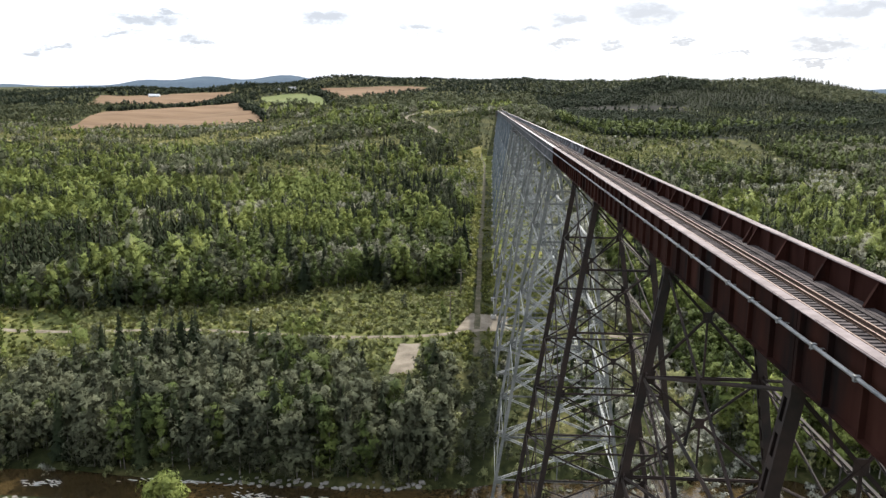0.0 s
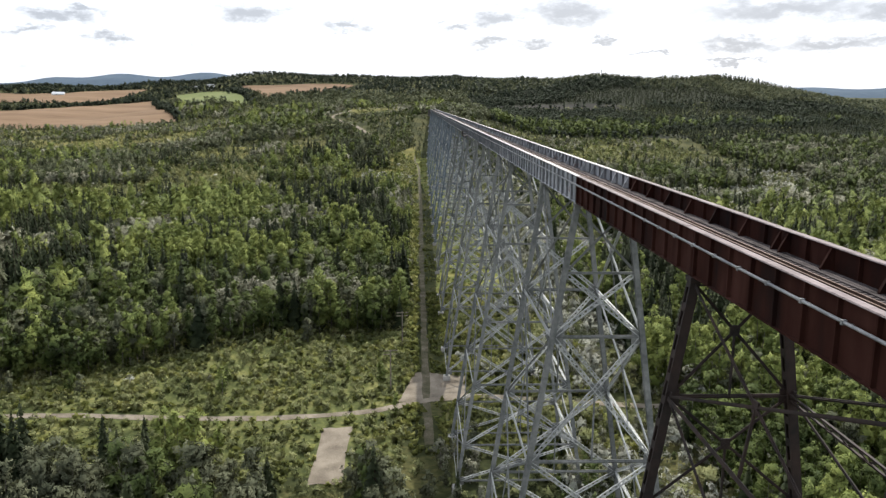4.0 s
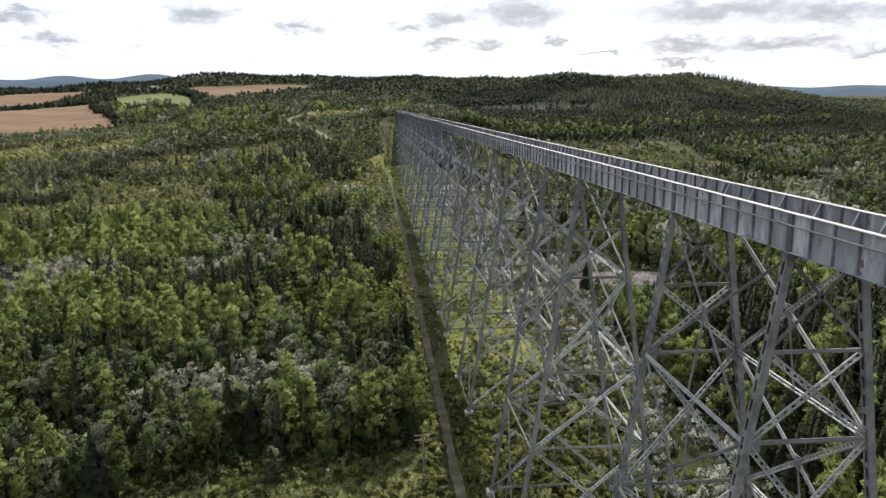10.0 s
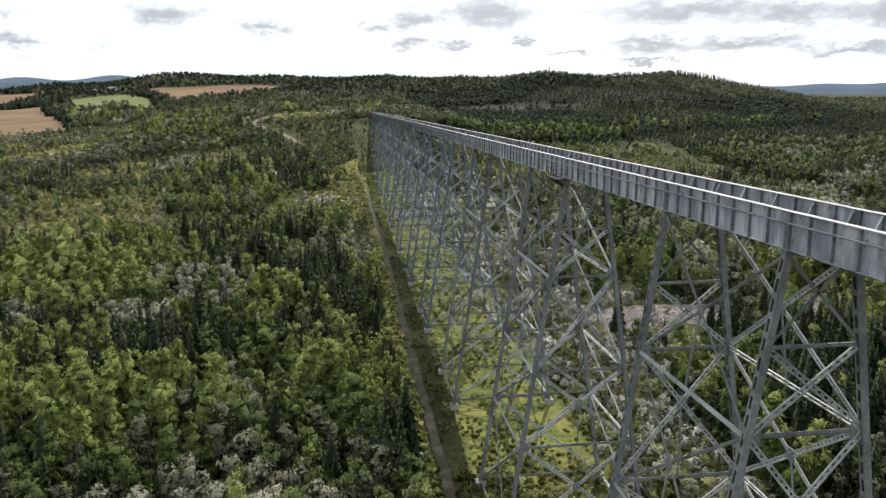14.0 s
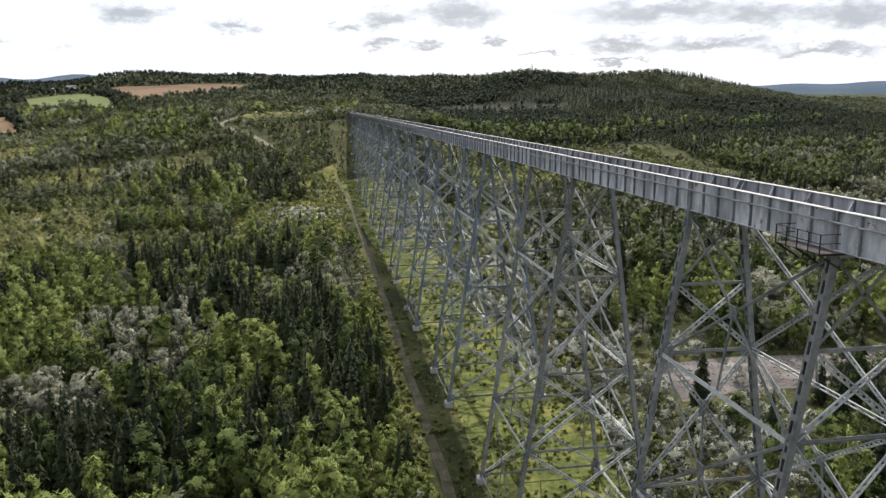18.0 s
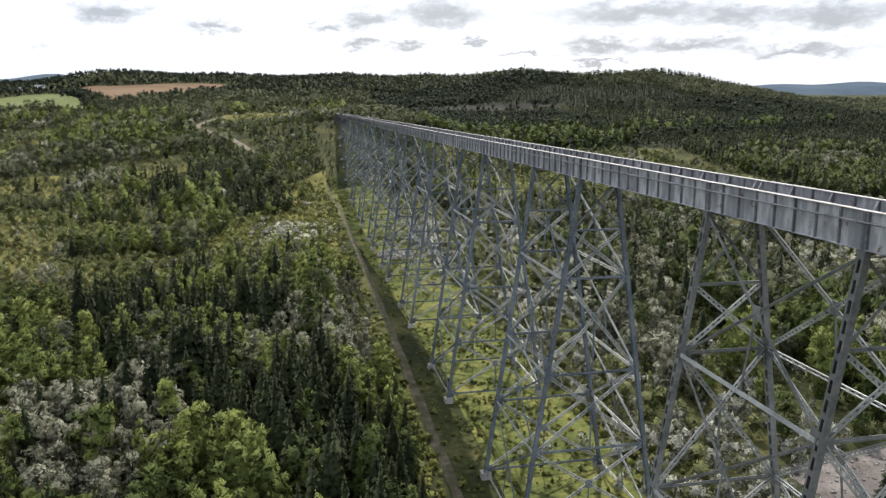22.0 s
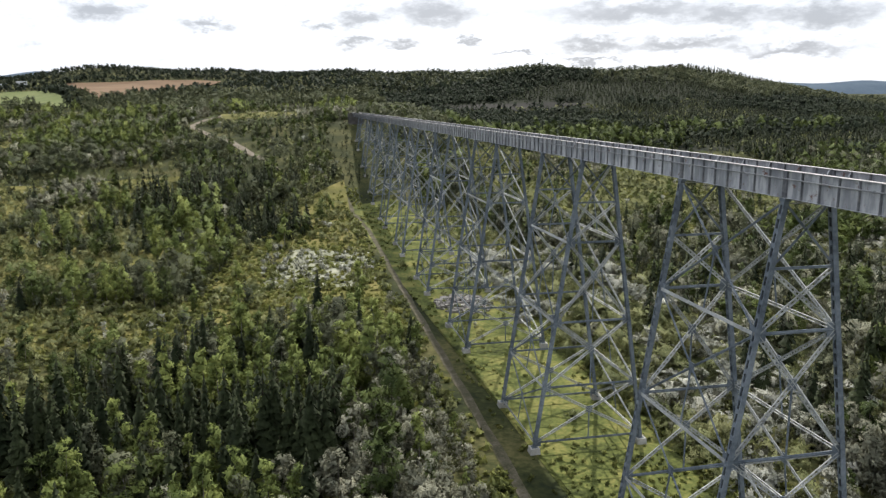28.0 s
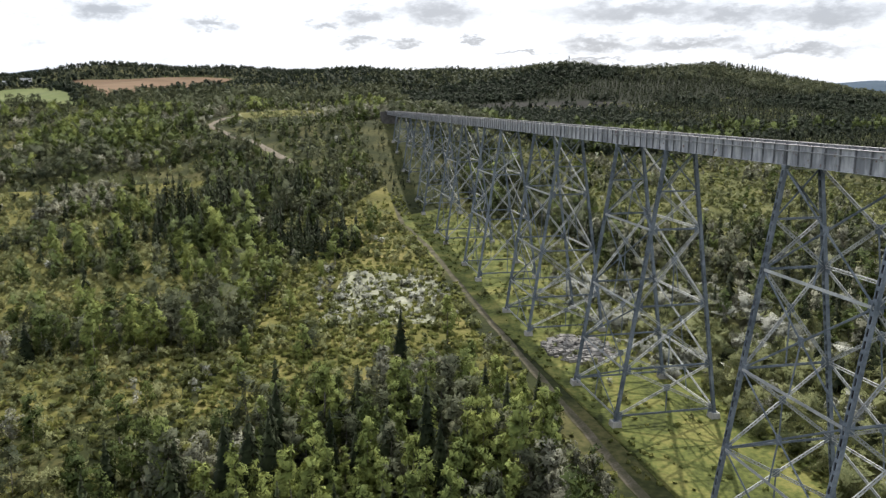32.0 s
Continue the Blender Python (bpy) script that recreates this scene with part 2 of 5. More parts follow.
# paler than the columns: sunlight on the lacing is put into this colour
M_LACE = material("sunlit_grey_lacing_steel", (0.215, 0.226, 0.228), (0.470, 0.482, 0.465), 0.65, 0.3, 2.5, 0.12, third=(0.335, 0.346, 0.340), thing=0.15)
M_RUST = material("red_brown_rusted_steel", (0.008, 0.006, 0.006), (0.052, 0.021, 0.016), 0.9, 0.5, 2.5, 0.25, third=(0.029, 0.010, 0.007), thing=0.12, stretch=(0.480, 0.480, 0.144))
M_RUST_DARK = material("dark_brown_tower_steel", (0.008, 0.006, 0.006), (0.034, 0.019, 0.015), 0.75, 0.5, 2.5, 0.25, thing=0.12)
# flanges paler than the webs: sun on their tops is put into the colour
M_FLANGE = material("sunlit_flange_plate", (0.36, 0.34, 0.335), (0.62, 0.60, 0.59), 0.8, 0.4, 3.0, 0.12, thing=0.06)
M_FLANGE_RUST = material("sunlit_brown_flange_plate", (0.108, 0.083, 0.083), (0.259, 0.216, 0.216), 0.8, 0.4, 3.0, 0.12, thing=0.06)
M_PIPE = material("grey_pipe", (0.13, 0.14, 0.15), (0.34, 0.34, 0.34), 0.5, 0.4, 3.0, 0.1)
M_TIE = material("weathered_timber", (0.030, 0.026, 0.027), (0.125, 0.108, 0.108), 0.9, 0.8, 9.0, 0.3, thing=0.25)
M_RAIL = material("rail_steel", (0.09, 0.055, 0.04), (0.20, 0.14, 0.11), 0.4, 0.6, 6.0, 0.1, metal=0.6)
M_CONCRETE = material("weathered_concrete", (0.26, 0.25, 0.23), (0.46, 0.45, 0.42), 0.9, 0.5, 5.0, 0.3)
M_DARK_CONCRETE = material("dark_weathered_concrete", (0.05, 0.048, 0.045), (0.16, 0.15, 0.14), 0.9, 0.5, 5.0, 0.3)
M_WATER = material("brown_river_water", (0.012, 0.010, 0.006), (0.075, 0.050, 0.020), 0.08, 0.06, 1.5, 0.35)
M_STONE = material("bank_stones", (0.120, 0.112, 0.105), (0.315, 0.300, 0.277), 0.9, 0.7, 6.0, 0.3, island=0.3)


# ---- mesh helpers ----
BOX_F = np.array([[0, 3, 2, 1], [4, 5, 6, 7], [0, 1, 5, 4], [1, 2, 6, 5], [2, 3, 7, 6], [3, 0, 4, 7]])


class Pile:
    """Gathers boxes, bars and cards, and turns them into one mesh."""

    def __init__(self):
        self.v, self.f, self.n, self.way = [], [], 0, []

    def raw(self, verts, faces, way=None):
        self.v.append(np.asarray(verts, float))
        if way is not None:
            self.way.append(np.asarray(way, float))
        self.f.append(np.asarray(faces) + self.n)
        self.n += len(verts)

    def box(self, x0, y0, z0, x1, y1, z1):
        self.raw([(x0, y0, z0), (x1, y0, z0), (x1, y1, z0), (x0, y1, z0), (x0, y0, z1), (x1, y0, z1), (x1, y1, z1), (x0, y1, z1)], BOX_F)

    def bar(self, a, b, wide, deep, side=(0, 0, 1)):
        """A square bar from a to b; wide lies along side x axis, deep across."""
        a, b = np.asarray(a, float), np.asarray(b, float)
        d = (b - a) / np.linalg.norm(b - a)
        u = np.cross(d, np.asarray(side, float))
        if np.linalg.norm(u) < 1e-6:
            u = np.cross(d, (1.0, 0, 0))
        u /= np.linalg.norm(u)
        v = np.cross(d, u)
        q = [(-u * wide - v * deep) / 2, (u * wide - v * deep) / 2, (u * wide + v * deep) / 2, (-u * wide + v * deep) / 2]
        self.raw([a + k for k in q] + [b + k for k in q], BOX_F)

    def prism(self, ring, a, b):
        """A ring of (x, z) points swept from y = a to y = b."""
        k = len(ring)
        self.raw([(x, a, z) for x, z in ring] + [(x, b, z) for x, z in ring],
                 [[i, (i + 1) % k, k + (i + 1) % k, k + i] for i in range(k)])

    def tube(self, a, b, r0, r1, sides=6):
        a, b = np.asarray(a, float), np.asarray(b, float)
        d = (b - a) / np.linalg.norm(b - a)
        u = np.cross(d, (0.3, 0.9, 0.1))
        u /= np.linalg.norm(u)
        v = np.cross(d, u)
        ang = np.arange(sides) * 2 * np.pi / sides
        ring = np.cos(ang)[:, None] * u + np.sin(ang)[:, None] * v
        self.raw(np.vstack([a + ring * r0, b + ring * r1]),
                 [[i, (i + 1) % sides, sides + (i + 1) % sides, sides + i] for i in range(sides)])

    def mesh(self, name, mats, smooth=False):
        me = bpy.data.meshes.new(name)
        verts = np.vstack(self.v)
        quads = [f for f in self.f if f.shape[1] == 4]
        tris = [f for f in self.f if f.shape[1] == 3]
        loops = np.concatenate([f.ravel() for f in quads + tris])
        nq, nt = sum(len(f) for f in quads), sum(len(f) for f in tris)
        me.vertices.add(len(verts))
        me.vertices.foreach_set("co", verts.ravel())
        me.loops.add(len(loops))
        me.loops.foreach_set("vertex_index", loops.astype(np.int32))
        me.polygons.add(nq + nt)
        starts = np.concatenate([np.arange(nq) * 4, nq * 4 + np.arange(nt) * 3])
        me.polygons.foreach_set("loop_start", starts.astype(np.int32))
        me.update(calc_edges=True)
        me.polygons.foreach_set("use_smooth", np.full(nq + nt, bool(smooth or self.way)))
        if self.way:
            soft = me.attributes.new("custom_normal", "FLOAT_VECTOR", "POINT")
            soft.data.foreach_set("vector", np.vstack(self.way).ravel().astype(np.float32))
        me.materials.append(mats)
        return me


def part(name, mesh, parent, label="", at=None):
    ob = new(name, mesh)
    ob.parent = parent
    if at is not None:
        ob.matrix_basis = at
    if label:
        ob["label"] = label
    return ob


def thing(name, label, category, group="", kind="", at=(0, 0, 0)):
    ob = new(name)
    ob.location = at
    return tagged(ob, label, category, group, kind)


# ---- ground ----
YS = (-600, -120, -15, 1, 8, 200, 450, 560, 640, 725, 830, 950, 1150, 1300, 1420, 1540, 1900, 3000, 4900)
COLUMNS = {
    -1600: (-30, -50, -59, -62, -58, -54, -50, -48, -46, -44, -40, -36, -24, -12, -2, 6, 18, 50, 95),
    -750: (-30, -50, -59, -62, -58, -53, -49, -47, -46, -44, -40, -33, -16, -2, 16, 30, 32, 48, 90),
    -500: (-30, -50, -59, -62, -58, -53, -48, -47, -46, -43, -38, -30, -11, 4, 24, 43, 46, 56, 95),
    -300: (-30, -50, -59, -62, -58, -52, -47, -46, -44, -40, -32, -22, 3, 17, 30, 58, 66, 74, 110),
    -120: (-30, -50, -59, -62, -58, -52, -46.5, -44, -36, -22, -8, -5, 8, 22, 38, 58, 66, 76, 110),
    -30: (-30, -50, -59, -62, -58, -52, -46.5, -42, -28, -8, -5, -2, 10, 32, 46, 54, 60, 80, 110),
    40: (-30, -50, -59, -62, -58, -52, -46.5, -42, -28, -8, -5, -2, 12, 34, 46, 54, 60, 80, 110),
    130: (-30, -50, -59, -62, -58, -52, -46.5, -44, -38, -26, -14, -6, 20, 38, 44, 48, 56, 76, 105),
    300: (-30, -50, -59, -62, -58, -52, -46, -44, -37, -25, -16, -3, 41, 46, 44, 44, 50, 60, 80),
    480: (-30, -50, -59, -62, -58, -51, -44, -40, -33, -23, -12, 5, 45, 44, 39, 36, 38, 50, 80),
    700: (-30, -50, -59, -62, -58, -50, -42, -38, -31, -25, -17, -8, 4, 6, 6, 6, 8, 30, 70),
    1600: (-30, -50, -59, -62, -58, -48, -38, -34, -32, -30, -26, -20, -14, -10, -8, -6, 2, 26, 66),
}


def ground_z(x, y):
    """Height of the land: a valley floor, a spur at the far bridge head, and wooded hills behind."""
    x, y = np.asarray(x, float), np.asarray(y, float)
    bank = 6 * np.sin(x * 0.021 + 1.0) + 3 * np.sin(x * 0.05) - np.clip(-x - 20, 0, 200) * -0.06
    yy = np.where(y < 120, y - bank * np.clip((120 - y) / 100, 0, 1), y)
    xs = sorted(COLUMNS)
    h = np.array([np.interp(yy, YS, COLUMNS[k]) for k in xs])
    pos = np.clip(np.interp(x, xs, np.arange(len(xs))), 0, len(xs) - 1.0001)
    i = pos.astype(int)
    f = pos - i
    f = f * f * (3 - 2 * f)
    flat = h.reshape(len(xs), -1)
    k = np.arange(flat.shape[1])
    z = (flat[i.ravel(), k] * (1 - f.ravel()) + flat[i.ravel() + 1, k] * f.ravel()).reshape(x.shape)
    far = np.clip((y - 600) / 500, 0, 1)
    z = z + far * (3.0 * np.sin(x * 0.013 + y * 0.004) + 2.0 * np.sin(x * 0.031 - y * 0.017 + 1))
    near = np.clip((y - 15) / 40, 0, 1) * np.clip((np.abs(x) - 16) / 30, 0, 1)
    z = z + near * (0.7 * np.sin(x * 0.09 + 0.5) * np.sin(y * 0.07))
    return z


def graded(a, b, fine_a, fine_b, step, grow):
    left, p, s = [], fine_a, step
    while p > a:
        s *= grow
        p -= s
        left.append(max(p, a))
    right, p, s = [], fine_b, step
    while p < b:
        s *= grow
        p += s
        right.append(min(p, b))
    return np.array(left[::-1] + list(np.arange(fine_a, fine_b + 0.1, step)) + right)


gx, gy = graded(-4700, 4700, -220, 160, 5.5, 1.08), graded(-900, 4850, -60, 760, 5.5, 1.06)
GX, GY = np.meshgrid(gx, gy)
pile = Pile()
ids = np.arange(GX.size).reshape(GX.shape)
pile.raw(np.stack([GX.ravel(), GY.ravel(), ground_z(GX, GY).ravel()], 1),
         np.stack([ids[:-1, :-1].ravel(), ids[:-1, 1:].ravel(), ids[1:, 1:].ravel(), ids[1:, :-1].ravel()], 1))
ground = new("ground", pile.mesh("ground", M_GROUND, True))
tagged(ground, "green valley floor rising to wooded hills", "ground", kind="structure")


def strip(name, line, width, mat, lift, label, category, wobble=0.15):
    """A road or path laid over the land along a line of (x, y)."""
    p = Pile()
    pts = []
    for (x0, y0), (x1, y1) in zip(line, line[1:]):
        k = max(2, int(math.hypot(x1 - x0, y1 - y0) / 3))
        pts += [(x0 + (x1 - x0) * i / k, y0 + (y1 - y0) * i / k) for i in range(k)]
    pts = np.array(pts + [line[-1]], float)
    for _ in range(4):
        pts[1:-1] = (pts[:-2] + 2 * pts[1:-1] + pts[2:]) / 4
    d = np.gradient(pts, axis=0)
    d /= np.linalg.norm(d, axis=1)[:, None]
    nrm = np.stack([-d[:, 1], d[:, 0]], 1)
    rows = []
    for s in (-0.5, -0.17, 0.17, 0.5):
        jit = 1 + wobble * np.sin(np.arange(len(pts)) * (1.3 + s)) * (abs(s) > 0.3)
        q = pts + nrm * (width * s * jit)[:, None]
        rows.append(np.column_stack([q, ground_z(q[:, 0], q[:, 1]) + lift]))
    k = len(pts)
    faces = [[r * k + i, r * k + i + 1, (r + 1) * k + i + 1, (r + 1) * k + i] for r in range(3) for i in range(k - 1)]
    p.raw(np.vstack(rows), [f[::-1] for f in faces])
    ob = new(name, p.mesh(name, mat, True))
    return tagged(ob, label, category, kind="structure")


def patch(name, corners, mat, lift, label, category, steps=24, kind="structure"):
    """A four-cornered piece of land cover, draped over the ground."""
    a, b, c, d = [np.array(q, float) for q in corners]
    u, v = np.meshgrid(np.linspace(0, 1, steps), np.linspace(0, 1, steps))
    wav = 0.02 * np.sin(u * 9 + v * 5) * np.hypot(*(c - a))
    q = (a * ((1 - u) * (1 - v))[..., None] + b * (u * (1 - v))[..., None] + c * (u * v)[..., None] + d * ((1 - u) * v)[..., None])
    q = q + wav[..., None] * np.array([0.5, 0.5])
    ids = np.arange(steps * steps).reshape(steps, steps)
    p = Pile()
    p.raw(np.column_stack([q.reshape(-1, 2), ground_z(q[..., 0], q[..., 1]).ravel() + lift]),
          np.stack([ids[:-1, :-1].ravel(), ids[:-1, 1:].ravel(), ids[1:, 1:].ravel(), ids[1:, :-1].ravel()], 1))
    ob = new(name, p.mesh(name, mat, True))
    return tagged(ob, label, category, kind=kind)


TRACK = [(-14.5, 64), (-14.8, 90), (-15, 200), (-14.5, 330), (-14.5, 420), (-15, 520), (-20, 600)]
strip("track", TRACK, 1.7, M_TRACK, 0.08, "pale gravel track beside the bridge towers", "dirt road")
CROSS = [(-170, 72), (-119, 76), (-62, 77), (-38, 76), (-28, 77), (-22, 80), (-16, 84), (-8, 87), (10, 84), (60, 76)]
strip("lane", CROSS, 2.1, M_ROAD, 0.10, "narrow pale dirt lane across the valley floor", "dirt road")
HILL_ROAD = [(-52, 640), (-70, 690), (-95, 760), (-112, 800), (-90, 880), (-60, 960)]
strip("hill_road", HILL_ROAD, 3.7, M_ROAD, 0.25, "gravel road climbing the far slope", "dirt road")
FIELDS = [[(-598, 900), (-331, 975), (-470, 1290), (-668, 1165)], [(-261, 1195), (-150, 1365), (-139, 1432), (-350, 1437)],
          [(-760, 1240), (-560, 1330), (-540, 1450), (-790, 1400)], [(-390, 1190), (-262, 1120), (-365, 1375), (-450, 1350)]]
patch("grain_field", FIELDS[0], M_FIELD, 1.6, "wide ripe tan grain field on the slope", "field")
patch("grain_field", FIELDS[1], M_FIELD, 1.6, "ripe tan grain field below the ridge wood", "field")
patch("grain_field", FIELDS[2], M_FIELD, 1.6, "ripe tan grain field beside a barn", "field")
patch("green_field", FIELDS[3], M_FIELD_GREEN, 1.4, "mown green field between hedges", "field")

pile = Pile()
pile.raw([(-700, -40, -60.6), (700, -40, -60.6), (700, 20, -60.6), (-700, 20, -60.6)], [[0, 1, 2, 3]])
tagged(new("water", pile.mesh("water", M_WATER)), "shallow brown river water over a stony bed", "river", kind="structure")
patch("gravel_pad", [(-35.2, 70.5), (-29.3, 71), (-29.6, 50), (-35, 50)], M_ROAD, 0.09, "pale gravel pad beside the lane", "gravel pad")
patch("grass_strip", [(-11.5, 150), (16, 150), (24, 575), (-13, 575)], M_GRASS, 0.05, "bright grass strip under the bridge", "grass", 60)
patch("gravel_bar", [(36, 232), (118, 240), (118, 257), (38, 251)], M_GRAVEL, 0.10, "grey-pink gravel bar of a dry river bed", "gravel")

# far hills; the blue haze of distance is put into their colour
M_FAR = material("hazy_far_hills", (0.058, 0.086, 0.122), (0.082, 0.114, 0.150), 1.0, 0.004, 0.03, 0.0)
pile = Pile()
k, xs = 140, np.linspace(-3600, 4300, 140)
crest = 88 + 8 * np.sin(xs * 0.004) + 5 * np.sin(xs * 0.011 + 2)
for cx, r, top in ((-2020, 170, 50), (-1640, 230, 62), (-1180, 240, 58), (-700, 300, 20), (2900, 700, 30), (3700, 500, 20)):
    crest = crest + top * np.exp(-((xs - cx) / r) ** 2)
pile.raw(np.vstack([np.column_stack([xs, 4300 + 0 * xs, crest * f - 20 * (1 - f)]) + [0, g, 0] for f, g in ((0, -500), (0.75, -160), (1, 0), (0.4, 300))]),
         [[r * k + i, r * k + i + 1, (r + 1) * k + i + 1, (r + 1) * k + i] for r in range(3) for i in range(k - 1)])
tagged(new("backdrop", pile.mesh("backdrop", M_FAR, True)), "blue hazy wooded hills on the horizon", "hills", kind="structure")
M_DRY = material("yellow_meadow_grass", (0.078, 0.074, 0.026), (0.227, 0.193, 0.074), 0.95, 0.06, 0.9, 0.8, third=(0.136, 0.131, 0.039))
M_EAST = material("green_brown_meadow", (0.045, 0.050, 0.020), (0.150, 0.140, 0.055), 0.95, 0.05, 0.7, 0.8, third=(0.090, 0.096, 0.034))
patch("tan_clearing", [(-104, 905), (-14, 935), (-34, 830), (-88, 830)], M_DRY, 0.3, "dry tan clearing beside the hill road", "field")
patch("east_meadow", [(18, 470), (190, 520), (235, 700), (30, 640)], M_EAST, 0.12, "yellow rough meadow below the far slope", "meadow", 40)
patch("brushland", [(-690, 830), (-330, 560), (-240, 900), (-640, 930)], M_DRY, 0.15, "dry brushland below the grain field", "meadow", 40)
M_MEADOW = material("rough_meadow", (0.038, 0.048, 0.018), (0.175, 0.172, 0.064), 0.95, 0.12, 1.2, 0.9, third=(0.086, 0.098, 0.034))
patch("clearing", [(-170, 56), (-20, 50), (-20, 130), (-170, 88)], M_MEADOW, 0.04, "rough meadow clearing along the lane", "meadow", 40)
# brown logged ground, its colour darkened for the cloud shade over it
M_CUTOVER = material("cloud_shaded_cutover", (0.020, 0.019, 0.019), (0.048, 0.043, 0.042), 0.95, 0.03, 0.5, 0.5, third=(0.03, 0.03, 0.026))
# dark litter; the shade over the hillside is put into the colour too
M_LITTER = material("shade_dark_forest_floor", (0.016, 0.019, 0.013), (0.038, 0.042, 0.027), 0.95, 0.05, 0.8, 0.5)
patch("forest_floor", [(70, 720), (760, 640), (760, 1230), (80, 1240)], M_LITTER, 0.25, "dark littered forest floor of the hillside, shade in its colour", "slope", 60)
patch("cutover", [(34, 1050), (262, 985), (258, 940), (30, 985)], M_CUTOVER, 0.4, "bare brown logged strip on the hillside, cloud shade in its colour", "slope", 30)
patch("sandy_crossing", [(-21, 83), (-6, 84), (-6, 97), (-17, 100)], M_ROAD, 0.07, "pale sandy ground where the lane meets the track", "gravel")
patch("scrub_meadow", [(-235, 352), (-82, 402), (-92, 655), (-240, 650)], M_DRY, 0.09, "rough yellow-green scrub meadow between the woods", "meadow", 50)
patch("west_meadow", [(-80, 396), (-19, 390), (-20, 612), (-50, 560)], M_DRY, 0.10, "rough yellow-green meadow beside the track", "meadow", 40)
M_PALE_GROUND = material("pale_weeds", (0.16, 0.165, 0.11), (0.40, 0.40, 0.31), 0.95, 0.2, 1.6, 0.9, third=(0.26, 0.265, 0.19))
patch("pale_weeds", [(-56, 446), (-28, 440), (-19, 484), (-44, 494)], M_PALE_GROUND, 0.20, "bed of whitish flowering weeds", "weeds", 30)
patch("pale_weeds", [(140, 385), (200, 345), (240, 440), (180, 505)], M_PALE_GROUND, 0.25, "bed of whitish flowering weeds east of the bridge", "weeds", 30)


# ---- the bridge ----
SPAN_T, SPAN_F = 18.29, 29.4          # tower span, free span
PITCH = SPAN_T + SPAN_F
HALF, DEEP, BATTER = 2.62, 2.46, 0.148
FIRST, LAST = -3, 15                  # towers; the far bridge head stands behind the last
END_Y = 725.0


def laced(p, a, b, wide, chord, side, pitch=0.62, double=False):
    """A laced strut: two angles side by side, joined by a zigzag of flat bars, single or crossed."""
    a, b = np.asarray(a, float), np.asarray(b, float)
    d = b - a
    length = np.linalg.norm(d)
    d /= length
    u = np.cross(d, np.asarray(side, float))
    u /= np.linalg.norm(u)
    for s in (-1, 1):
        off = u * (wide / 2 - chord / 2) * s
        p.bar(a + off, b + off, chord, chord * 1.5, side)
    k = max(2, int(length / pitch))
    for i in range(k):
        for s in (1, -1) if double else (1 if i % 2 else -1,):
            q0 = a + d * (length * i / k) + u * (wide / 2 - chord / 2) * s
            q1 = a + d * (length * (i + 1) / k) - u * (wide / 2 - chord / 2) * s
            p.bar(q0, q1, 0.10, 0.03 + 0.008 * s, side)


def girder_meshes(length, panels, steel, tag):
    out = {}
    p = Pile()
    p.box(-0.012, 0.03, -DEEP + 0.03, 0.012, length - 0.03, -0.03)
    out["web"] = p.mesh("web_" + tag, steel)
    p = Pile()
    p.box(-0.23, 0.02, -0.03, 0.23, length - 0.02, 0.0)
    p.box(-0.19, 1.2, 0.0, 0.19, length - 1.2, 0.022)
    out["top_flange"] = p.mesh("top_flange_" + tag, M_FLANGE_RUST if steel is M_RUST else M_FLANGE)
    p = Pile()
    p.box(-0.23, 0.02, -DEEP, 0.23, length - 0.02, -DEEP + 0.04)
    out["bottom_flange"] = p.mesh("bottom_flange_" + tag, steel)
    p = Pile()
    p.box(-0.20, -0.05, -DEEP + 0.04, -0.012, 0.05, -0.03)
    p.box(0.012, -0.05, -DEEP + 0.04, 0.20, 0.05, -0.03)
    out["stiffener"] = p.mesh("stiffener_" + tag, steel if steel is M_RUST else M_STIFFENER)
    p = Pile()
    p.box(-0.21, -0.11, -DEEP + 0.04, 0.21, 0.11, -0.03)
    out["end_post"] = p.mesh("end_post_" + tag, steel if steel is M_RUST else M_STIFFENER)
    p = Pile()
    ring = [(0.0, -0.08), (0.16, -0.08), (0.62, -1.02), (0.62, -1.16), (0.0, -1.16)]
    for s in (-0.011, 0.011):
        p.raw([(x, s, z) for x, z in ring], [[0, 1, 2, 3]])
        p.raw([(x, s, z) for x, z in (ring[0], ring[3], ring[4])], [[0, 1, 2]])
    p.bar((0.16, 0, -0.08), (0.62, 0, -1.02), 0.03, 0.17, (0, 1, 0))
    p.bar((0.62, 0, -1.02), (0.62, 0, -1.16), 0.03, 0.17, (0, 1, 0))
    out["knee_brace"] = p.mesh("knee_brace_" + tag, steel)
    return out


GIRDERS = {(kind, rusty): girder_meshes(length, panels, M_RUST if rusty else M_STEEL, ("tower" if kind else "free") + ("_rust" if rusty else "_grey"))
           for kind, length, panels in ((1, SPAN_T, 8), (0, SPAN_F, 13)) for rusty in (False, True)}


